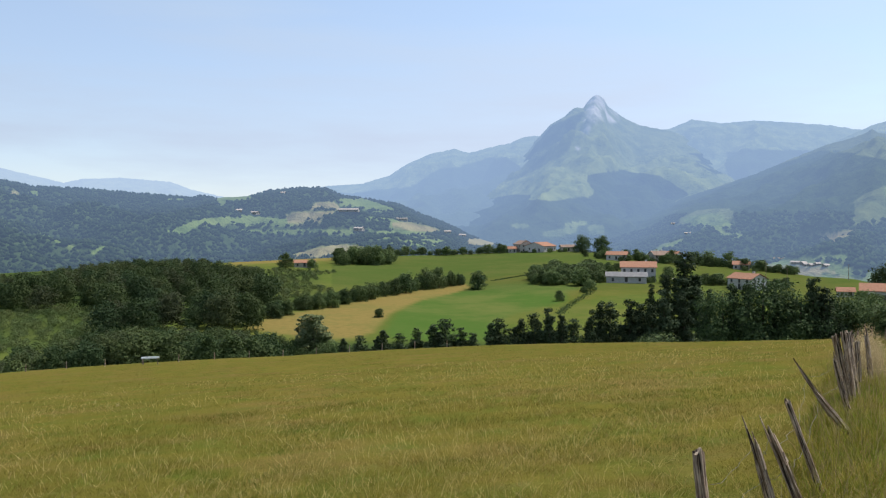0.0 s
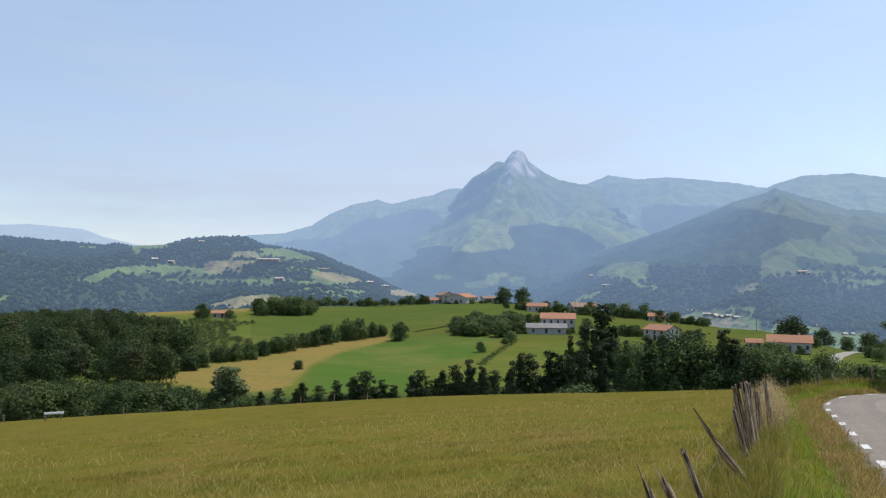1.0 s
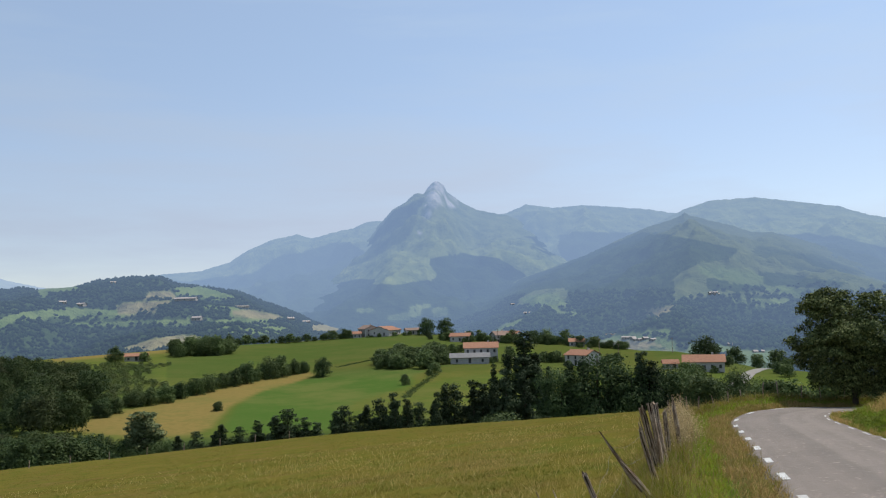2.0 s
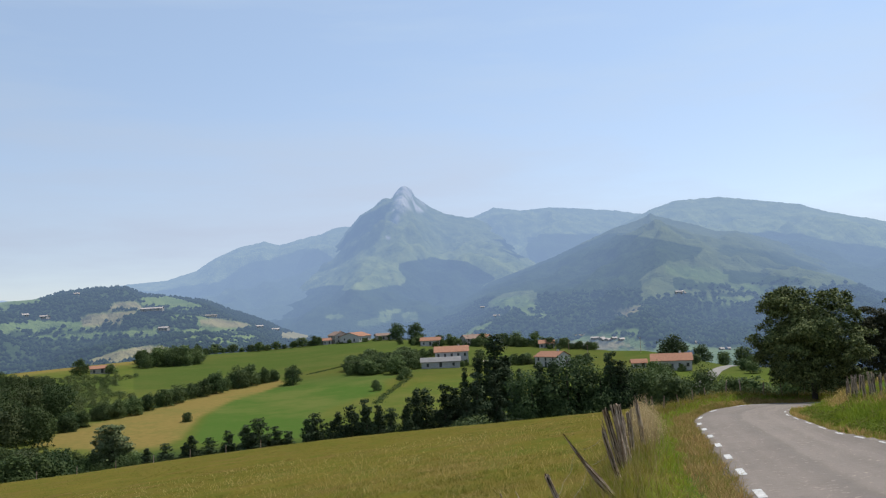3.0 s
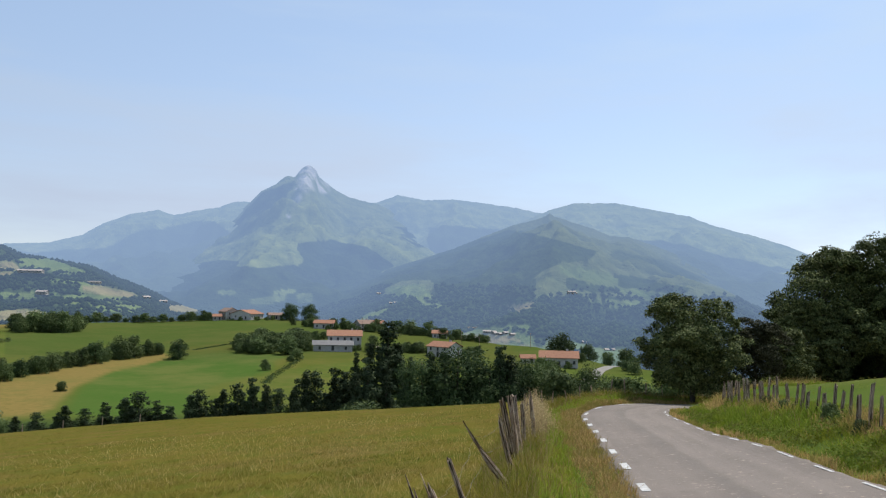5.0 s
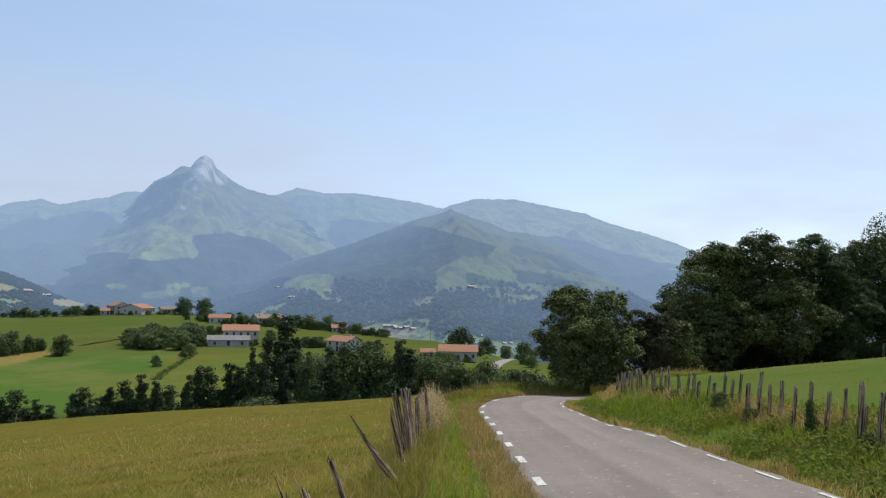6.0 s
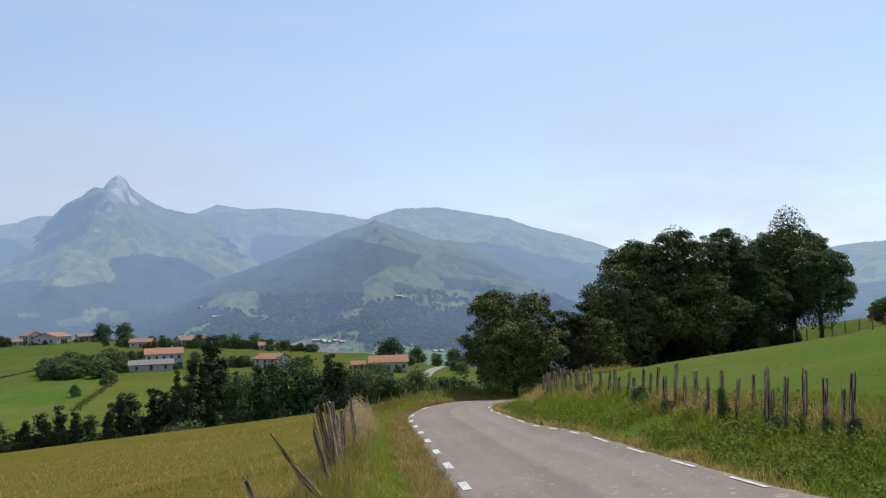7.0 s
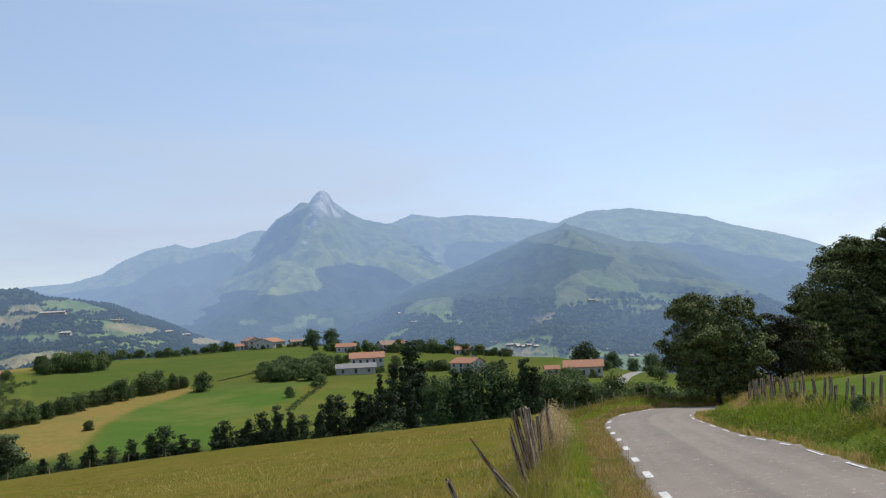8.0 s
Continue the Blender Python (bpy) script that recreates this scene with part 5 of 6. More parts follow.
LEFT = "posts of the old meadow fence"
heads = []
SPLIT, LEAN, SAWN = "grey weathered split wooden post with a jagged head", "thin pointed weathered post leaning far over the meadow", "grey weathered post leaning over the meadow"
for k, (x, y, dx, dy, hz, r, head, label) in enumerate((
        (1.9, 7.2, -0.19, -0.02, 1.12, 0.076, "sawn", "cracked grey wooden post with a ragged flat head"), (2.8, 8.1, -0.48, -0.29, 1.2, 0.066, "split", SPLIT), (3.1, 8.2, -0.58, -0.24, 1.12, 0.062, "split", SPLIT),
        (3.8, 9.4, -0.52, -0.24, 1.05, 0.055, "sawn", SAWN), (5.9, 12.9, -1.01, -0.19, 1.18, 0.075, "point", LEAN), (6.8, 14.7, -0.5, -0.33, 1.28, 0.07, "split", SPLIT), (7.6, 16.3, -0.55, -0.45, 1.4, 0.095, "sawn", SAWN),
        (7.75, 16.5, -0.3, -0.15, 1.42, 0.085, "sawn", SAWN), (8.2, 17.2, -0.25, -0.07, 1.38, 0.12, "sawn", "broad grey weathered post in the old fence"), (9.0, 18.7, -0.1, -0.04, 1.11, 0.075, "sawn", SAWN), (9.9, 19.9, -0.23, -0.06, 1.46, 0.085, "split", SPLIT))):
    heads.append(fence_post(x, y, (dx, dy, hz + 0.1), r * 0.74, 20 + k, label, LEFT, head))
rng = random.Random(4)
for k in range(30):
    s = 27.5 + k * 1.15
    x, y, z, h = road_point(s, -4.2 + rng.uniform(-0.15, 0.15))
    fence_post(x, y, (rng.uniform(-0.15, 0.1), 0, rng.uniform(0.65, 1.05)), rng.uniform(0.025, 0.045), 60 + k, "thin dark wooden post at the outside of the bend", LEFT)
RIGHT = "posts of the roadside pasture fence"
for k, (x, y, h, r) in enumerate((
        (10.6, 5.6, 1.0, 0.05), (11.54, 7.35, 0.94, 0.047), (11.93, 7.7, 0.62, 0.034), (11.88, 8.02, 0.87, 0.056), (12.47, 8.74, 0.92, 0.045), (12.32, 8.97, 0.91, 0.045), (12.51, 9.48, 1.09, 0.052), (12.95, 9.7, 0.6, 0.038),
        (13.55, 10.54, 0.78, 0.036), (13.15, 10.59, 0.88, 0.042), (13.5, 11.22, 1.02, 0.042), (13.92, 11.91, 0.89, 0.045), (14.6, 12.82, 0.92, 0.047), (14.7, 13.15, 0.86, 0.042), (15.19, 13.82, 1.06, 0.05), (15.2, 14.18, 0.86, 0.055),
        (16.09, 15.21, 0.94, 0.04), (16.51, 15.85, 0.74, 0.047), (16.81, 16.37, 0.9, 0.042), (17.18, 17.08, 0.65, 0.055), (17.75, 17.91, 0.77, 0.045), (17.73, 18.22, 0.65, 0.05), (18.05, 18.8, 0.87, 0.052), (18.53, 19.51, 0.82, 0.047))):
    fence_post(x, y, (0.045 * h + rng.uniform(-0.03, 0.03), -0.06 * h + rng.uniform(-0.03, 0.03), h + 0.1), r, 100 + k, "weathered grey-brown upright post at the pasture's edge", RIGHT)
for k in range(22):
    x, y, z, h = road_point(31.6 + k * 0.47 + rng.uniform(-0.12, 0.12), 4.0 + rng.uniform(-0.15, 0.15))
    fence_post(x, y, (rng.uniform(-0.1, 0.1), 0, rng.uniform(0.82, 1.08)), rng.uniform(0.035, 0.06), 140 + k, "weathered grey post in a close-set row", RIGHT)
# posts at the far edge of the meadow and of the upper pasture
for k in range(13):
    az = radians(-27.5 + 2.3 * k)
    r = 126 - 0.6 * k
    fence_post(r * math.sin(az), r * math.cos(az), (0.05, 0, 1.15), 0.07, 180 + k, "small grey post at the meadow's far edge", "posts at the meadow's far edge")
for k in range(14):
    az, r = radians(53.5 + 0.75 * k), 76 - 0.4 * k
    fence_post(r * math.sin(az), r * math.cos(az), (0.03, 0, 1.2), 0.06, 200 + k, "thin post along the upper pasture", "posts of the upper pasture")


def wire(a, b, sag, seed):
    rng = random.Random(seed)
    pts = [a.lerp(b, t / 9) + Vector((rng.uniform(-0.02, 0.02), rng.uniform(-0.02, 0.02), -sag * math.sin(math.pi * t / 9) + rng.uniform(-0.015, 0.015))) for t in range(10)]
    v, f = tube(pts, [0.0018] * 10, 4)
    return tagged(mesh_object("wire_strand", v, f, METAL), "slack rusty wire strung between the posts", "fence wire", "wires of the old meadow fence")


for k in range(len(heads) - 3):
    (a0, a1), (b0, b1) = heads[k], heads[k + 1]
    for u, sag in ((0.55, 0.06), (0.78, 0.1)):
        wire(a0.lerp(a1, u), b0.lerp(b1, u), sag, k * 5 + int(u * 10))

# ---- big trees by the bend ----
def big_tree(x, y, h, spread, leaves, seed, label, mat, kind="grand", size=0.2, limbs=14, tr=None, low=0.0):
    t = make_tree("tree", kind, h, spread, leaves, size, seed, mat, tr, limbs, low, 3)
    t.matrix_basis = pose(x, y, gz(x, y) - 0.15, 0, 0, seed * 40)
    return tagged(t, label, "tree")


def at_az(az, r):
    return r * math.sin(radians(az)), r * math.cos(radians(az))



big_tree(*at_az(37.4, 49), 6.3, 3.4, 57800, 201, "bushy dark broadleaf tree beyond the bend", LEAF_GLOSS, size=0.086, low=0.02)
big_tree(*at_az(41.4, 53), 4.4, 2.2, 25500, 202, "brownish small tree beside the larger one", LEAF_DRY, size=0.072)
big_tree(*at_az(43.2, 62), 4.4, 2.2, 15300, 203, "small dark tree under the tall group", LEAF_GLOSS, size=0.108)
big_tree(*at_az(45.6, 71), 10.7, 5.0, 61200, 204, "tall leafy tree of the roadside group", LEAF_GLOSS, size=0.113)
big_tree(*at_az(48.7, 73), 11.1, 4.2, 54400, 205, "tall leafy tree of the roadside group", LEAF_GLOSS, size=0.113)
big_tree(*at_az(44.4, 68), 6.4, 3.2, 27200, 206, "leafy tree at the edge of the roadside group", LEAF_GLOSS, size=0.108)
big_tree(*at_az(52.7, 76), 10.8, 3.5, 44200, 207, "dense dark tree of the roadside group", LEAF_DEEP, size=0.108)
big_tree(*at_az(55.8, 82), 12.1, 3.4, 44200, 208, "tallest tree of the roadside group", LEAF_GLOSS, size=0.113)
big_tree(*at_az(57.4, 78), 7.8, 3.2, 28900, 209, "lighter green tree at the end of the group", LEAF_MID, size=0.108, low=0.03)
# the next two take the darker leaf to imitate shade within the group
big_tree(*at_az(53.8, 75), 6.2, 3.0, 17000, 210, "dark undergrowth tree in the group", LEAF_DEEP, size=0.117)
big_tree(*at_az(54.6, 79), 9.8, 3.4, 23800, 212, "dense dark tree of the roadside group", LEAF_DEEP, size=0.117)
big_tree(*at_az(50.4, 71), 7.0, 3.5, 27200, 213, "leafy undergrowth tree in the group", LEAF_GLOSS, size=0.113)
big_tree(*at_az(61.1, 86), 2.8, 1.9, 6800, 211, "lone round tree on the upper pasture", LEAF, size=0.117)
# hedge and shrubs beyond the bend
for k in range(40):
    a, r = 28.5 + 0.26 * k, 56 + rng.uniform(0, 12)
    if 28.9 < a < 31.9:
        continue
    plant(("bush_a", "bush_b", "bush_c")[k % 3], *at_az(a, r), rng.uniform(1.5, 2.6), "green shrub behind the bend", "shrub", "shrubs behind the bend", 1.1)
# dark shrubs added where only shade lies under the tall trees
for k in range(26):
    a, r = 41 + 0.58 * k, 71 + 0.22 * k + rng.uniform(-1.5, 1.5)
    plant(("bush_near_b", "bush_b")[k % 2], *at_az(a, r), rng.uniform(2.0, 3.2) * (1 if k < 22 else 0.6), "dark shrub under the tall trees", "shrub", "shrubs under the trees", 1.2)
# a few brambles at the foot of the upper fence
for k, (x, y, h, w) in enumerate(((16.6, 16.3, 0.5, 1.0), (16.1, 15.7, 0.42, 1.0), (13.46, 11.12, 0.72, 0.3), (13.4, 11.0, 0.4, 0.9), (12.3, 9.1, 0.34, 0.8), (12.4, 8.7, 0.3, 0.9), (11.8, 7.9, 0.32, 0.8), (11.5, 7.3, 0.36, 0.9), (15.0, 13.9, 0.36, 1.0), (14.5, 12.9, 0.3, 0.9), (18.4, 19.8, 0.4, 1.1), (19.4, 21.6, 0.42, 1.1))):
    plant(("bush_a", "bush_b")[k % 2], x, y, h, "ivy grown up a post of the fence" if w < 0.5 else "bramble clump at the foot of the fence", "ivy" if w < 0.5 else "shrub", "" if w < 0.5 else "brambles on the bank", w, 0.03)


# ---- houses ----
def box(x0, x1, y0, y1, z0, z1):
    v = [(x, y, z) for z in (z0, z1) for y in (y0, y1) for x in (x0, x1)]
    return v, [(0, 2, 3, 1), (4, 5, 7, 6), (0, 1, 5, 4), (2, 6, 7, 3), (0, 4, 6, 2), (1, 3, 7, 5)]


def join(parts):
    v, f = [], []
    for a, b in parts:
        f += [tuple(i + len(v) for i in q) for q in b]
        v += list(a)
    return v, f


def house(name, x, y, turn, w, d, h, rise, wall, label, rows=2, cols=4, sink=0.3, z=None, roof=None, chimney=True):
    """A gabled house, its ridge along its own x; walls, roof slabs, windows with frame and sill, door, chimney."""
    e = empty(name, x, y, (gz(x, y) if z is None else z) - sink, turn)
    v = [(-w / 2, -d / 2, 0), (w / 2, -d / 2, 0), (w / 2, d / 2, 0), (-w / 2, d / 2, 0), (-w / 2, -d / 2, h), (w / 2, -d / 2, h), (w / 2, d / 2, h), (-w / 2, d / 2, h), (-w / 2, 0, h + rise), (w / 2, 0, h + rise)]
    mesh_object("wall", v, [(3, 2, 1, 0), (0, 1, 5, 4), (2, 3, 7, 6), (1, 2, 6, 9, 5), (3, 0, 4, 8, 7)], wall, e)
    o, t = 0.6, 0.22
    for sgn in (-1, 1):
        y1, z1 = sgn * (d / 2 + o), h - rise * o / (d / 2)
        ends = [(xx, yy, zz + dz) for xx in (-w / 2 - o, w / 2 + o) for yy, zz in ((0, h + rise), (y1, z1)) for dz in (0.03, t)]
        mesh_object("roof", ends, [(0, 1, 3, 2), (4, 6, 7, 5), (1, 5, 7, 3), (0, 2, 6, 4), (2, 3, 7, 6), (0, 4, 5, 1)], roof or TILE, e, False)
    if chimney:
        mesh_object("chimney", *box(w * 0.2, w * 0.2 + 0.8, 0.2, 1.0, h + rise * 0.5, h + rise + 0.9), wall, e)
    for face in range(4):
        span, dep = (w, d / 2) if face % 2 == 0 else (d, w / 2)
        n = cols if face % 2 == 0 else max(2, cols // 2)
        for i in range(n):
            for j in range(rows):
                cx, cz = span * ((i + 0.5) / n - 0.5), (j + 0.55) * h / rows
                m = Matrix.Rotation(radians(90 * face), 4, "Z")
                win = j > 0 or i != n // 2
                hw, hh = (0.5, 0.7) if win else (0.6, 1.05)
                cz = cz if win else 1.35 + sink
                p = mesh_object("window" if win else "door", *join([box(cx - hw, cx + hw, -dep - 0.03, -dep + 0.05, cz - hh, cz + hh)]), DARK, e)
                p.matrix_basis = m
                if win and face == 0:
                    s = mesh_object("sill", *box(cx - hw - 0.12, cx + hw + 0.12, -dep - 0.14, -dep - 0.034, cz - hh - 0.1, cz - hh), STONE, p)
    return tagged(e, label, "house")


house("farmhouse", 87.4, 362.2, -13, 15, 12, 6.4, 2.2, PLASTER, "white plastered farmhouse with a terracotta roof", 2, 5)
house("outbuilding", 80.0, 353.0, -13, 17, 9, 3.0, 1.6, RENDERED, "low grey outbuilding beside the white farmhouse", 1, 3, roof=GREY, chimney=False)
house("barn", 70, 582, 52, 17, 16, 4.4, 2.6, PLASTER, "white barn with a broad terracotta roof on the crest", 1, 5, chimney=False)
house("house", 58.5, 592, -70, 12, 10, 6.0, 2.4, STONE, "tall house with a terracotta roof beside the barn", 2, 3, roof=OLD_TILE)
house("shed", 50, 588, 0, 6, 6, 3.2, 1.5, PLASTER, "small shed with a tiled roof by the barn", 1, 2, chimney=False)
house("house", 89, 578, 5, 10, 7, 3.4, 1.4, STONE, "low tan house with a terracotta roof", 1, 3, chimney=False, roof=OLD_TILE)
house("house", 106.5, 494, -20, 12, 9, 3.6, 1.8, PLASTER, "small white house with a terracotta roof among trees", 1, 3)
house("house", 129, 484, 10, 9, 9, 4.6, 2.2, STONE, "terracotta-roofed house behind the farmhouse", 2, 3, roof=OLD_TILE)
house("house", 141, 498, -40, 9, 8, 4.0, 2.0, PLASTER, "white gabled house behind the farmhouse", 2, 3)
house("house", 163, 441, -20, 8.5, 8, 3.0, 1.6, PLASTER, "small cream house with a tiled roof on the ridge", 1, 3)
house("house", 123.5, 328, -62, 12, 9, 4.8, 1.9, PLASTER, "white gabled house half hidden by trees", 2, 3)
house("farmhouse", 158.5, 290, -28, 15, 10, 4.0, 2.3, PLASTER, "long white farmhouse with a terracotta roof", 1, 5)
house("shed", 149.5, 300, -20, 5.5, 5, 2.4, 1.2, PLASTER, "small tiled shed beside the long farmhouse", 1, 2, chimney=False)
house("farmhouse", -75, 434, 10, 11, 7, 2.8, 1.2, STONE, "low stone farmhouse half hidden by trees", 1, 3, chimney=False)
# shrubs at the feet of the houses
for i, (x, y) in enumerate(((70, 582), (89, 578), (106.5, 494), (129, 484), (141, 498), (163, 441), (123.5, 328), (158.5, 290), (87, 362), (58, 592))):
    for k in range(3):
        q, side = 0.978 - 0.004 * k, rng.uniform(-7, 7)
        plant(("bush_b", "bush_a", "oak_d")[(i + k) % 3], x * q + side, y * q - 0.2 * side, rng.uniform(1.6, 3.6), "leafy shrub in front of a house of the hamlet", "shrub", "shrubs at the houses", 1.15)
# trees among the houses
for i in range(44):
    u = i / 43
    x, y = 92 + 92 * u + rng.uniform(-4, 4), 512 - 88 * u + rng.uniform(-6, 6)
    plant(("oak_d", "bush_b", "oak_b", "bush_a")[i % 4], x, y, rng.uniform(3.0, 6.4), "leafy green tree among the hamlet's houses", "tree", "trees of the hamlet", 1.1)
for i, (x, y, h, kind) in enumerate(((97.5, 567, 12.6, "oak_e"), (112, 570, 12.8, "oak_e"), (41.5, 589, 8, "oak_d"), (136, 482, 8.5, "oak_d"), (146, 470, 8.6, "oak_b"), (153, 466, 9, "oak_c"), (160, 453, 9.3, "oak_a"), (120, 500, 7.5, "oak_d"), (114, 502, 7, "oak_b"), (171, 436, 6, "bush_a"), (178, 428, 5, "bush_b"), (183, 420, 4.5, "bush_a"), (167, 304, 13, "oak_e"), (170, 306, 8.5, "oak_b"), (138, 257, 6.5, "oak_b"), (133, 250, 5.5, "bush_a"), (137, 264, 6, "bush_b"), (-83, 423, 8.5, "oak_a"), (-70, 428, 5, "bush_a"), (97, 350, 8, "oak_d"), (112, 345, 5, "bush_b"), (118, 345, 5, "bush_a"), (124, 345, 5, "bush_b"))):
    plant(kind, x, y, h, ("leafy green tree among the hamlet's houses", "leafy tree near the roofs of the hamlet")[i % 2], "tree", "trees of the hamlet", 1.15)
for i in range(16):
    x = -40 + 6 * i
    plant(BUSHES[i % 2], x, 590 - 0.06 * abs(x), 3.5 + (i * 7 % 5) * 0.9, "dark hedge shrub on the crest", "shrub", "hedge on the crest", 1.3)
for i in range(12):
    plant(BUSHES[i % 2], 104 + 3.4 * i, 345 - 1.2 * i + (i % 3), 3 + (i * 5 % 4) * 0.7, "hedge shrub by the white gabled house", "shrub", "hedge by the gabled house", 1.1)
for i, (x, y, h) in enumerate(((174, 312, 7.5), (181, 311, 4.5), (196, 330, 8), (204, 326, 7), (212, 322, 9), (188, 286, 5), (196, 292, 6), (182, 272, 5))):
    plant(("oak_b", "bush_a", "oak_e")[i % 3], x, y, h, "leafy tree beside the far lane", "tree", "trees beside the far lane", 1.1)


# ---- grass ----
def blades(name, x, y, h, w, lean, mat, rng, label, z=None, simple=False):
    """Bent tapering blades as one sheet of stuff; simple ones are single spikes."""
    n = len(x)
    z = ground_z(x, y) - 0.02 if z is None else z
    a = rng.uniform(0, 2 * np.pi, n)
    b = a + rng.normal(0, 0.7, n)
    dx, dy = np.cos(a) * w / 2, np.sin(a) * w / 2
    lx, ly = np.cos(b + 1.57) * lean * h, np.sin(b + 1.57) * lean * h
    P = np.stack([np.stack([x - dx, y - dy, z], 1), np.stack([x + dx, y + dy, z], 1),
                  np.stack([x + lx * 0.35 - dx * 0.7, y + ly * 0.35 - dy * 0.7, z + h * 0.6], 1), np.stack([x + lx * 0.35 + dx * 0.7, y + ly * 0.35 + dy * 0.7, z + h * 0.6], 1),
                  np.stack([x + lx, y + ly, z + h], 1)], 1)
    me = bpy.data.meshes.new(name)
    me.vertices.add(5 * n)
    me.vertices.foreach_set("co", P.astype(np.float32).ravel())
    i = (np.arange(n) * 5)[:, None]
    idx = (i + [0, 1, 4]) if simple else np.concatenate([i + [0, 1, 3], i + [0, 3, 2], i + [2, 3, 4]], 1).reshape(-1, 3)
    me.loops.add(idx.size)
    me.loops.foreach_set("vertex_index", idx.ravel().astype(np.int32))
    me.polygons.add(len(idx))
    me.polygons.foreach_set("loop_start", np.arange(0, idx.size, 3, dtype=np.int32))
    me.update(calc_edges=True)
    me.materials.append(mat)
    return tagged(new(name, me), label, "grass", kind="stuff")


def fan(n, a0, a1, r0, r1, rng, power=1.0):
    """Points over a stretch of the plan, thinning outwards."""
    a = np.radians(rng.uniform(a0, a1, n))
    r = r0 * (r1 / r0) ** (rng.uniform(0, 1, n) ** power)
    return r * np.sin(a), r * np.cos(a), r


GR = np.random.default_rng(12)
MEADOW = "knee-high yellow-green meadow grass going to seed"
x, y, r = fan(150000, -38, 36, 5.0, 30, GR, 0.8)
q = np.sqrt(GR.uniform(0, 1, 42000)) * 9.0
w = GR.uniform(0, 2 * np.pi, 42000)
x, y, r = np.concatenate([x, q * np.sin(w)]), np.concatenate([y, q * np.cos(w)]), np.concatenate([r, q])
k = road_side(x, y)[0] < -3.9 + 0.4 * hash_noise(x, y, 0.6, 2, 19)
x, y, r = x[k], y[k], r[k]
tall = 0.085 + 0.04 * hash_noise(x, y, 0.35, 3, 9) + 0.05 * hash_noise(x, y, 2.2, 2, 29)
blades("meadow_grass", x, y, np.maximum(tall, 0.03) * GR.uniform(0.5, 1.35, len(x)), 0.003 + 0.00042 * r, GR.uniform(0.5, 2.2, len(x)), BLADE, GR, MEADOW)
x, y, r = fan(120000, -38, 36, 28, 128, GR, 0.9)
k = road_side(x, y)[0] < -3.9
x, y, r = x[k], y[k], r[k]
blades("meadow_grass", x, y, GR.uniform(0.04, 0.11, len(x)), 0.004 + 0.0005 * r, GR.uniform(0.5, 2.0, len(x)), BLADE, GR, MEADOW, None, True)
x, y, r = fan(42000, -38, 36, 4.5, 60, GR, 0.8)
k = (road_side(x, y)[0] < -3.6) & (GR.uniform(0, 1, len(x)) < np.clip(0.55 + 1.3 * hash_noise(x, y, 0.22, 3, 14), 0.08, 1))
blades("seed_stalks", x[k], y[k], GR.uniform(0.1, 0.22, k.sum()), 0.002 + 0.00032 * r[k], GR.uniform(0.5, 2.0, k.sum()), STRAW, GR, "straw-coloured drooping seed stalks in the meadow")
# verge between the old fence and the lane
n = 105000
al, off = 64 * GR.uniform(0, 1, n) ** 1.4, GR.uniform(-4.9, -2.0, n)
px, py, ph = (np.interp(al, np.arange(len(ROAD)) * 0.5, ROAD[:, k]) for k in range(3))
ph = np.radians(ph)
vx, vy = px + off * np.cos(ph), py - off * np.sin(ph)
ragged = off + 0.32 * hash_noise(vx, vy, 0.7, 3, 3)
tuft = np.clip(1 + 0.9 * hash_noise(vx, vy, 2.2, 3, 8), 0.35, 1.8)
rr = np.hypot(vx, vy)
pick = GR.uniform(0, 1, n)
dry = ((ragged > -2.85) & (pick < 0.93)) | (pick < 0.07)
gold = ~dry & (((ragged < -3.75) & (pick < 0.85)) | (pick > 0.95))
lush = ~dry & ~gold
for name, m, hi, mat, label in (("verge_grass", lush, 0.15, BLADE_GREEN, "lush green grass on the lane's verge"), ("golden_verge_grass", gold, 0.24, GOLDEN, "golden green grass along the old fence"), ("dry_verge_grass", dry, 0.17, BLADE_DRY, "dry brown grass along the asphalt's edge")):
    blades(name, vx[m], vy[m], hi * tuft[m] * GR.uniform(0.45, 1.3, m.sum()), 0.004 + 0.0006 * rr[m], GR.uniform(0.3, 1.3, m.sum()), mat, GR, label)
k = (GR.uniform(0, 1, n) < np.where(ragged < -3.4, 0.1, 0.012))
blades("dry_stalks", vx[k], vy[k], GR.uniform(0.25, 0.6, k.sum()), 0.003 + 0.0003 * rr[k], GR.uniform(0.2, 1.1, k.sum()), STRAW, GR, "dry golden stalks along the old fence")
# the bank and pasture on the upper side
n = 80000
al, off = 56 * GR.uniform(0, 1, n) ** 1.25, 1.78 + 3.3 * GR.uniform(0, 1, n)
px, py, ph = (np.interp(al, np.arange(len(ROAD)) * 0.5, ROAD[:, k]) for k in range(3))
ph = np.radians(ph)
vx, vy = px + off * np.cos(ph), py - off * np.sin(ph)
dry = GR.uniform(0, 1, n) < smooth(-0.15, 0.5, hash_noise(vx, vy, 0.7, 3, 6) + 0.8 * np.exp(-((off - 1.85) / 0.25) ** 2) + 0.95 * np.exp(-((off - 3.7) / 0.45) ** 2) - 0.64)
tuft = np.clip(1 + 0.9 * hash_noise(vx, vy, 1.9, 3, 18), 0.35, 1.8)
hh = np.where(off < 2.6, 0.12, np.where(off < 4.2, 0.24, 0.1)) * tuft * GR.uniform(0.5, 1.3, n)
rr = np.hypot(vx, vy)
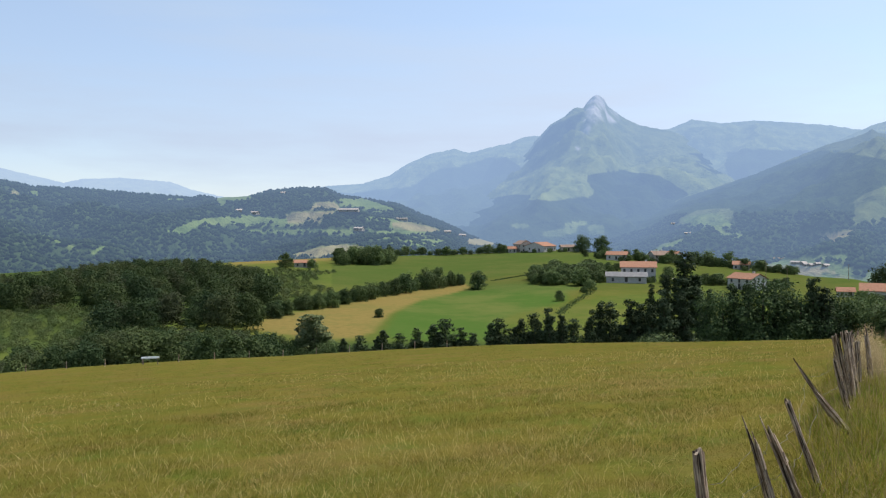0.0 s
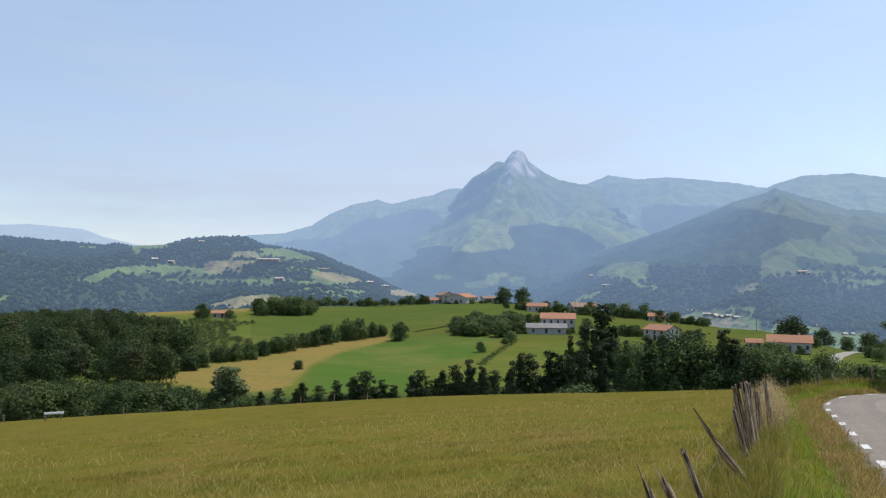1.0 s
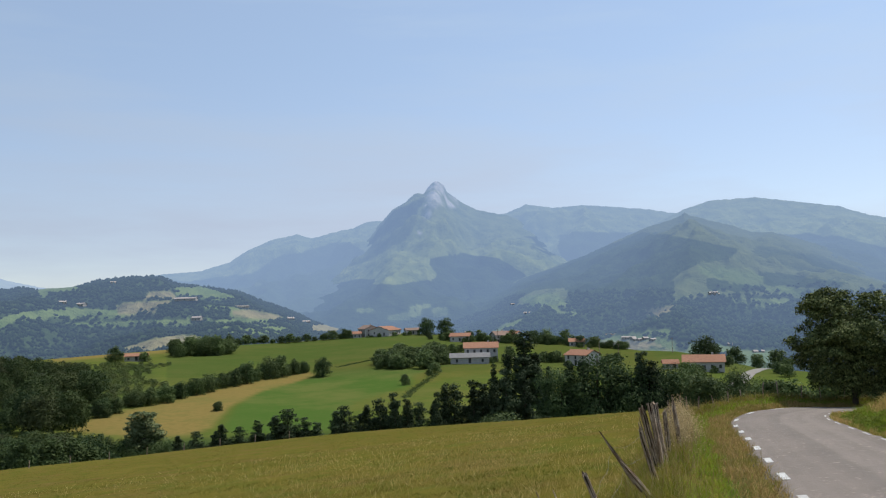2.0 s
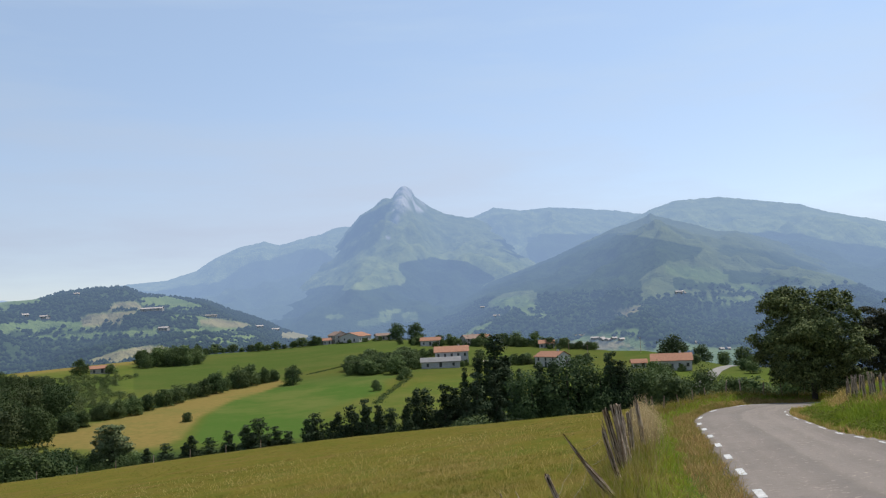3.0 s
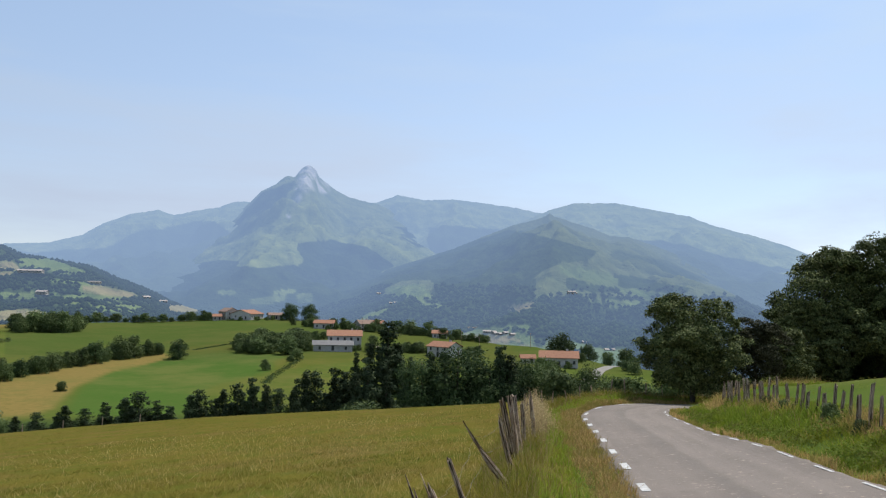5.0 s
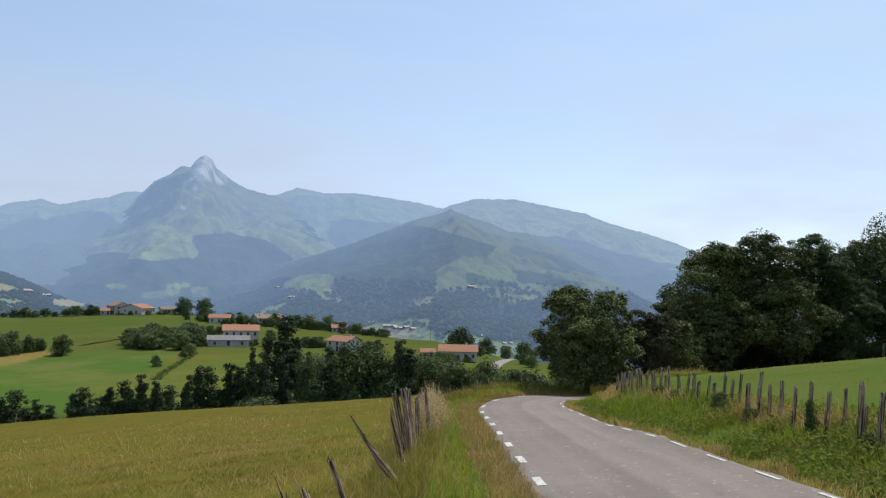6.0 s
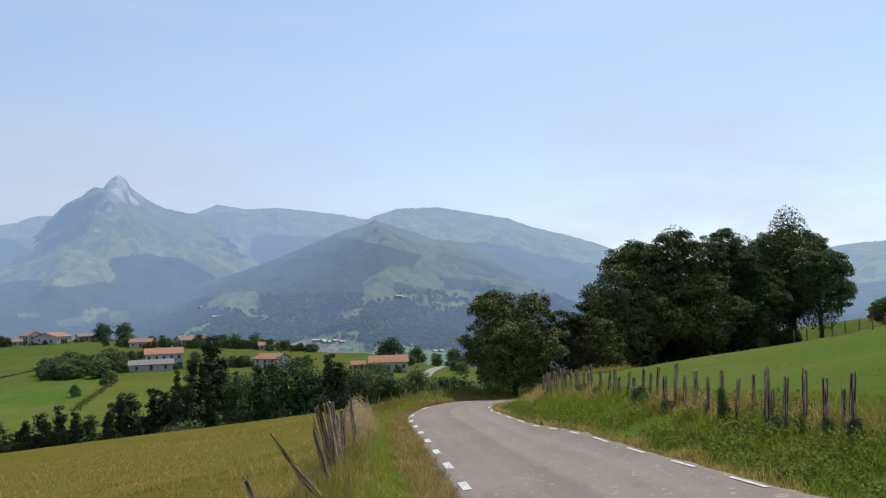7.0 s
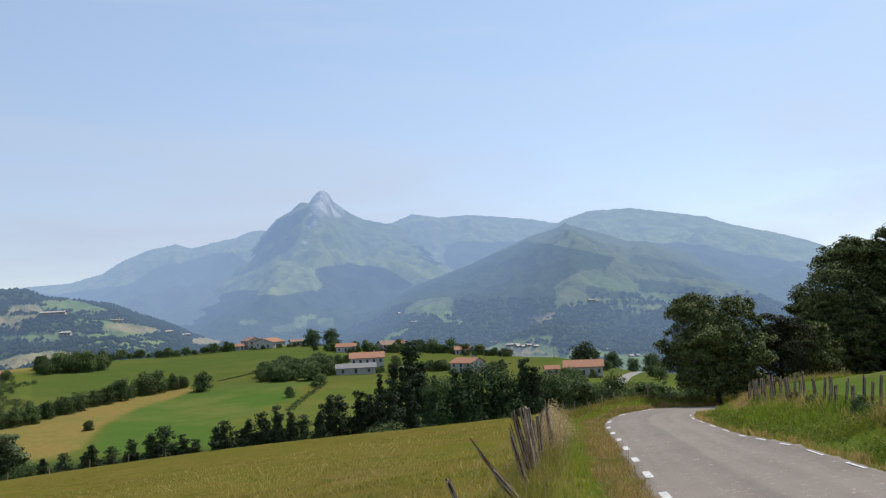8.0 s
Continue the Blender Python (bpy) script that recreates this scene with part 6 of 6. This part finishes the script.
for name, m, mat, label in (("bank_grass", ~dry, BLADE_GREEN, "lush green grass on the roadside bank"), ("dry_bank_grass", dry, BLADE_DRY, "dry brown grass along the pasture fence")):
    blades(name, vx[m], vy[m], hh[m] * (1.3 if name.startswith("dry") else 1), 0.004 + 0.0006 * rr[m], GR.uniform(0.2, 0.9, m.sum()), mat, GR, label)
k = (off > 3.0) & (off < 4.3) & (GR.uniform(0, 1, n) < 0.05)
blades("fence_stalks", vx[k], vy[k], GR.uniform(0.25, 0.55, k.sum()), 0.003 + 0.0003 * rr[k], GR.uniform(0.1, 0.6, k.sum()), STRAW, GR, "dry stalks standing among the pasture posts")
x, y, r = fan(80000, 30, 66, 13, 85, GR, 0.9)
k = road_side(x, y)[0] > 4.4
x, y, r = x[k], y[k], r[k]
blades("pasture_grass", x, y, GR.uniform(0.02, 0.055, len(x)), 0.003 + 0.0005 * r, GR.uniform(0.4, 1.6, len(x)), BLADE_GREEN, GR, "short green pasture grass", None, True)
# tall bleached grass by the last leaning posts
n = 850
al, off = GR.normal(31.5, 3.0, n), GR.normal(-3.8, 0.3, n)
px, py, ph = (np.interp(al, np.arange(len(ROAD)) * 0.5, ROAD[:, k]) for k in range(3))
ph = np.radians(ph)
vx, vy = px + off * np.cos(ph), py - off * np.sin(ph)
hh = GR.uniform(0.55, 1.2, n) * np.clip(1.1 - 0.3 * np.abs(off + 3.85) / 0.4, 0.5, 1.1)
blades("bleached_grass", vx, vy, hh, np.full(n, 0.0075), GR.uniform(0.05, 0.4, n), BLEACHED, GR, "tall bleached grass stalks beside the old fence")
vx, vy, hh = np.tile(vx, 7), np.tile(vy, 7), np.tile(hh, 7)
n *= 7
sx, sy, sz = vx + GR.normal(0, 0.055, n), vy + GR.normal(0, 0.055, n), ground_z(vx, vy) + hh * GR.uniform(0.55, 1.05, n)
tagged(new("seed_heads", leaf_mesh("seed_heads", np.stack([sx, sy, sz], 1), 0.015, GR, BLEACHED, 1.5)), "bleached seed heads of tall grass", "grass", kind="stuff")
# crumbled asphalt and grit along the broken edge of the lane
n = 900
al, off = GR.uniform(10, 36, n), -2.06 + GR.normal(0, 0.07, n)
px, py, ph = (np.interp(al, np.arange(len(ROAD)) * 0.5, ROAD[:, k]) for k in range(3))
ph = np.radians(ph)
vx, vy = px + off * np.cos(ph), py - off * np.sin(ph)
size = GR.uniform(0.012, 0.045, (n, 1, 1))
octa = np.array([(1, 0, 0), (0, 1, 0), (-1, 0, 0), (0, -1, 0), (0, 0, 0.7), (0, 0, -0.7)])
V = np.stack([vx, vy, ground_z(vx, vy) + 0.03], 1)[:, None] + octa * size * GR.uniform(0.6, 1.4, (n, 6, 1))
F = np.array([(0, 1, 4), (1, 2, 4), (2, 3, 4), (3, 0, 4), (1, 0, 5), (2, 1, 5), (3, 2, 5), (0, 3, 5)])[None] + (np.arange(n) * 6)[:, None, None]
tagged(mesh_object("grit", V.reshape(-1, 3), F.reshape(-1, 3), ASPHALT), "crumbled asphalt grit at the lane's broken edge", "grit", kind="stuff")
# rough grass along the field boundaries of the hill
n = 1500
for path in (((58, 316), (50, 294), (41, 269), (36, 252)), ((22, 366), (40, 389), (70, 420))):
    q = np.array(path, float)
    u, g = GR.uniform(0, len(q) - 1, n), np.arange(len(q))
    x, y = np.interp(u, g, q[:, 0]) + GR.normal(0, 0.8, n), np.interp(u, g, q[:, 1]) + GR.normal(0, 0.8, n)
    blades("rough_grass", x, y, GR.uniform(0.12, 0.5, n), np.full(n, 0.25), GR.uniform(0.3, 1.2, n), LEAF_SCRUB, GR, "rough tussocks along a field boundary", None, True)
# leafy weeds over the upper bank
n = 42000
al, off = 40 * GR.uniform(0, 1, n) ** 1.15, 2.0 + 2.1 * GR.uniform(0, 1, n)
px, py, ph = (np.interp(al, np.arange(len(ROAD)) * 0.5, ROAD[:, k]) for k in range(3))
ph = np.radians(ph)
vx, vy = px + off * np.cos(ph), py - off * np.sin(ph)
lump = hash_noise(vx, vy, 1.1, 3, 41)
k = lump > -0.12
vx, vy, lump = vx[k], vy[k], lump[k]
vz = ground_z(vx, vy) + 0.04 + np.clip(0.1 + 0.5 * lump, 0.04, 0.4) * GR.uniform(0.2, 1.0, len(vx))
tagged(new("bank_weeds", leaf_mesh("bank_weeds", np.stack([vx, vy, vz], 1), 0.034, GR, LEAF_WEED, 0.0, 4, np.tile([0, 0, 1.0], (len(vx), 1)))), "leafy green weeds on the roadside bank", "weeds", kind="stuff")
k = GR.uniform(0, 1, len(vx)) < 0.025
tagged(new("flower_heads", leaf_mesh("flower_heads", np.stack([vx[k], vy[k], vz[k] + 0.06], 1), 0.016, GR, STRAW, 0.0, 4)), "tiny pale flower heads on the bank", "flowers", kind="stuff")


# ---- far lane, far farms, small things ----
def strip(name, path, width, mat, label, category, lift=0.12):
    """A narrow surface laid along a path of the plan."""
    p = np.array(path, float)
    seg = np.concatenate([[0], np.cumsum(np.hypot(*np.diff(p, axis=0).T))])
    s = np.linspace(0, seg[-1], 60)
    x, y = np.interp(s, seg, p[:, 0]), np.interp(s, seg, p[:, 1])
    tx, ty = np.gradient(x), np.gradient(y)
    n = np.hypot(tx, ty)
    o = np.linspace(-width / 2, width / 2, 4)
    X, Y = x[:, None] + (ty / n)[:, None] * o, y[:, None] - (tx / n)[:, None] * o
    return tagged(grid_object(name, X.T, Y.T, (ground_z(X, Y) + lift).T, mat), label, category, kind="structure")


strip("lane", ((112, 205), (128, 222), (143, 243), (158, 262), (176, 287), (190, 303), (206, 318)), 4.2, WORN_LANE, "pale narrow lane winding down to the farm", "road")
strip("yard", ((104, 372), (112, 366), (118, 360)), 6.0, HAYSOIL, "bare pale farmyard beside the house", "yard")


def slope_point(name, az, el):
    """Where a slope of the distance is met at that azimuth and elevation."""
    X, Y, Z, E, A, c = SLOPES[name]
    j = int(np.argmin(np.abs(A[0] - az)))
    i = int(np.argmax(E[:, j] >= el))
    return float(X[i, j]), float(Y[i, j]), float(Z[i, j])


FARMS = "far farms of the valley"
VALLEY, KNOLL = "backdrop_foothill", "backdrop_near_hill"
for k, (slope, az, el, w, d, h) in enumerate((
        (VALLEY, 23.6, -2.5, 14, 9, 5), (VALLEY, 24.1, -2.38, 11, 8, 5), (VALLEY, 24.6, -2.52, 12, 8, 4), (VALLEY, 25.4, -2.5, 10, 8, 4), (VALLEY, 22.7, -2.1, 24, 6, 3), (VALLEY, 32.2, -3.4, 18, 7, 3.5), (VALLEY, 29.5, 0.34, 18, 10, 7), (VALLEY, 17.1, -0.44, 26, 9, 5),
        (VALLEY, 29.8, -2.64, 9, 7, 4), (KNOLL, -3.26, 0.53, 34, 9, 4), (VALLEY, 30.4, -2.94, 10, 7, 4), (VALLEY, 24.3, -2.57, 9, 7, 4), (VALLEY, 25.0, -2.45, 9, 7, 4), (VALLEY, 16.0, 0.2, 14, 8, 5), (VALLEY, 29.8, 0.4, 10, 8, 5),
        (KNOLL, -6.7, 1.14, 36, 10, 5), (KNOLL, -5.92, -0.23, 15, 9, 6), (KNOLL, -13.2, 0.95, 16, 9, 5), (KNOLL, -14.3, 0.95, 10, 8, 5), (KNOLL, 0.3, -0.45, 12, 8, 5), (KNOLL, 1.3, -0.62, 14, 8, 5), (KNOLL, -4.4, 1.9, 12, 8, 4), (KNOLL, -11.2, 2.3, 10, 7, 4))):
    x, y, z = slope_point(slope, az, el)
    h *= 0.8
    pale = k in (4, 9)
    # grey walls and the paled tile imitate haze on these farms
    tagged(house("house", x, y, (k * 53) % 60 - 30, w, d, h, 2.0, RENDERED, "pale low farm shed far across the valley" if pale else "far farmhouse, its tiled roof greyed by painted haze", 1, 3, 1.0, z, GREY if pale else HAZED_TILE, False), "", "", FARMS)

# a white water trough at the meadow's edge
tx, ty = 118 * math.sin(radians(-20.1)), 118 * math.cos(radians(-20.1))
trough = empty("water_trough", tx, ty, gz(tx, ty), 18)
mesh_object("basin", *join([box(-1.15, 1.15, -0.35, 0.35, 0.9, 0.96), box(-1.15, 1.15, -0.35, -0.29, 0.96, 1.1), box(-1.15, 1.15, 0.29, 0.35, 0.96, 1.1), box(-1.15, -1.09, -0.29, 0.29, 0.96, 1.1), box(1.09, 1.15, -0.29, 0.29, 0.96, 1.1)]), PALE, trough)
for sx in (-0.95, 0.95):
    for sy in (-0.25, 0.25):
        mesh_object("leg", *box(sx - 0.05, sx + 0.05, sy - 0.05, sy + 0.05, -0.1, 0.9), WEATHERED, trough)
tagged(trough, "white water trough on legs at the meadow's edge", "trough")


def pole(x, y, h):
    e = empty("utility_pole", x, y, gz(x, y) - 0.3)
    mesh_object("mast", *tube([(0, 0, 0), (0, 0, h)], [0.14, 0.1], 6), WEATHERED, e)
    mesh_object("crossarm", *box(-0.7, 0.7, -0.05, 0.05, h - 0.6, h - 0.48), WEATHERED, e)
    return tagged(e, "thin wooden utility pole standing in the fields", "pole", "utility poles")


for x, y, h in ((158, 395, 8), (150, 352, 8), (187, 372, 8), (124, 470, 9)):
    pole(x, y, h)
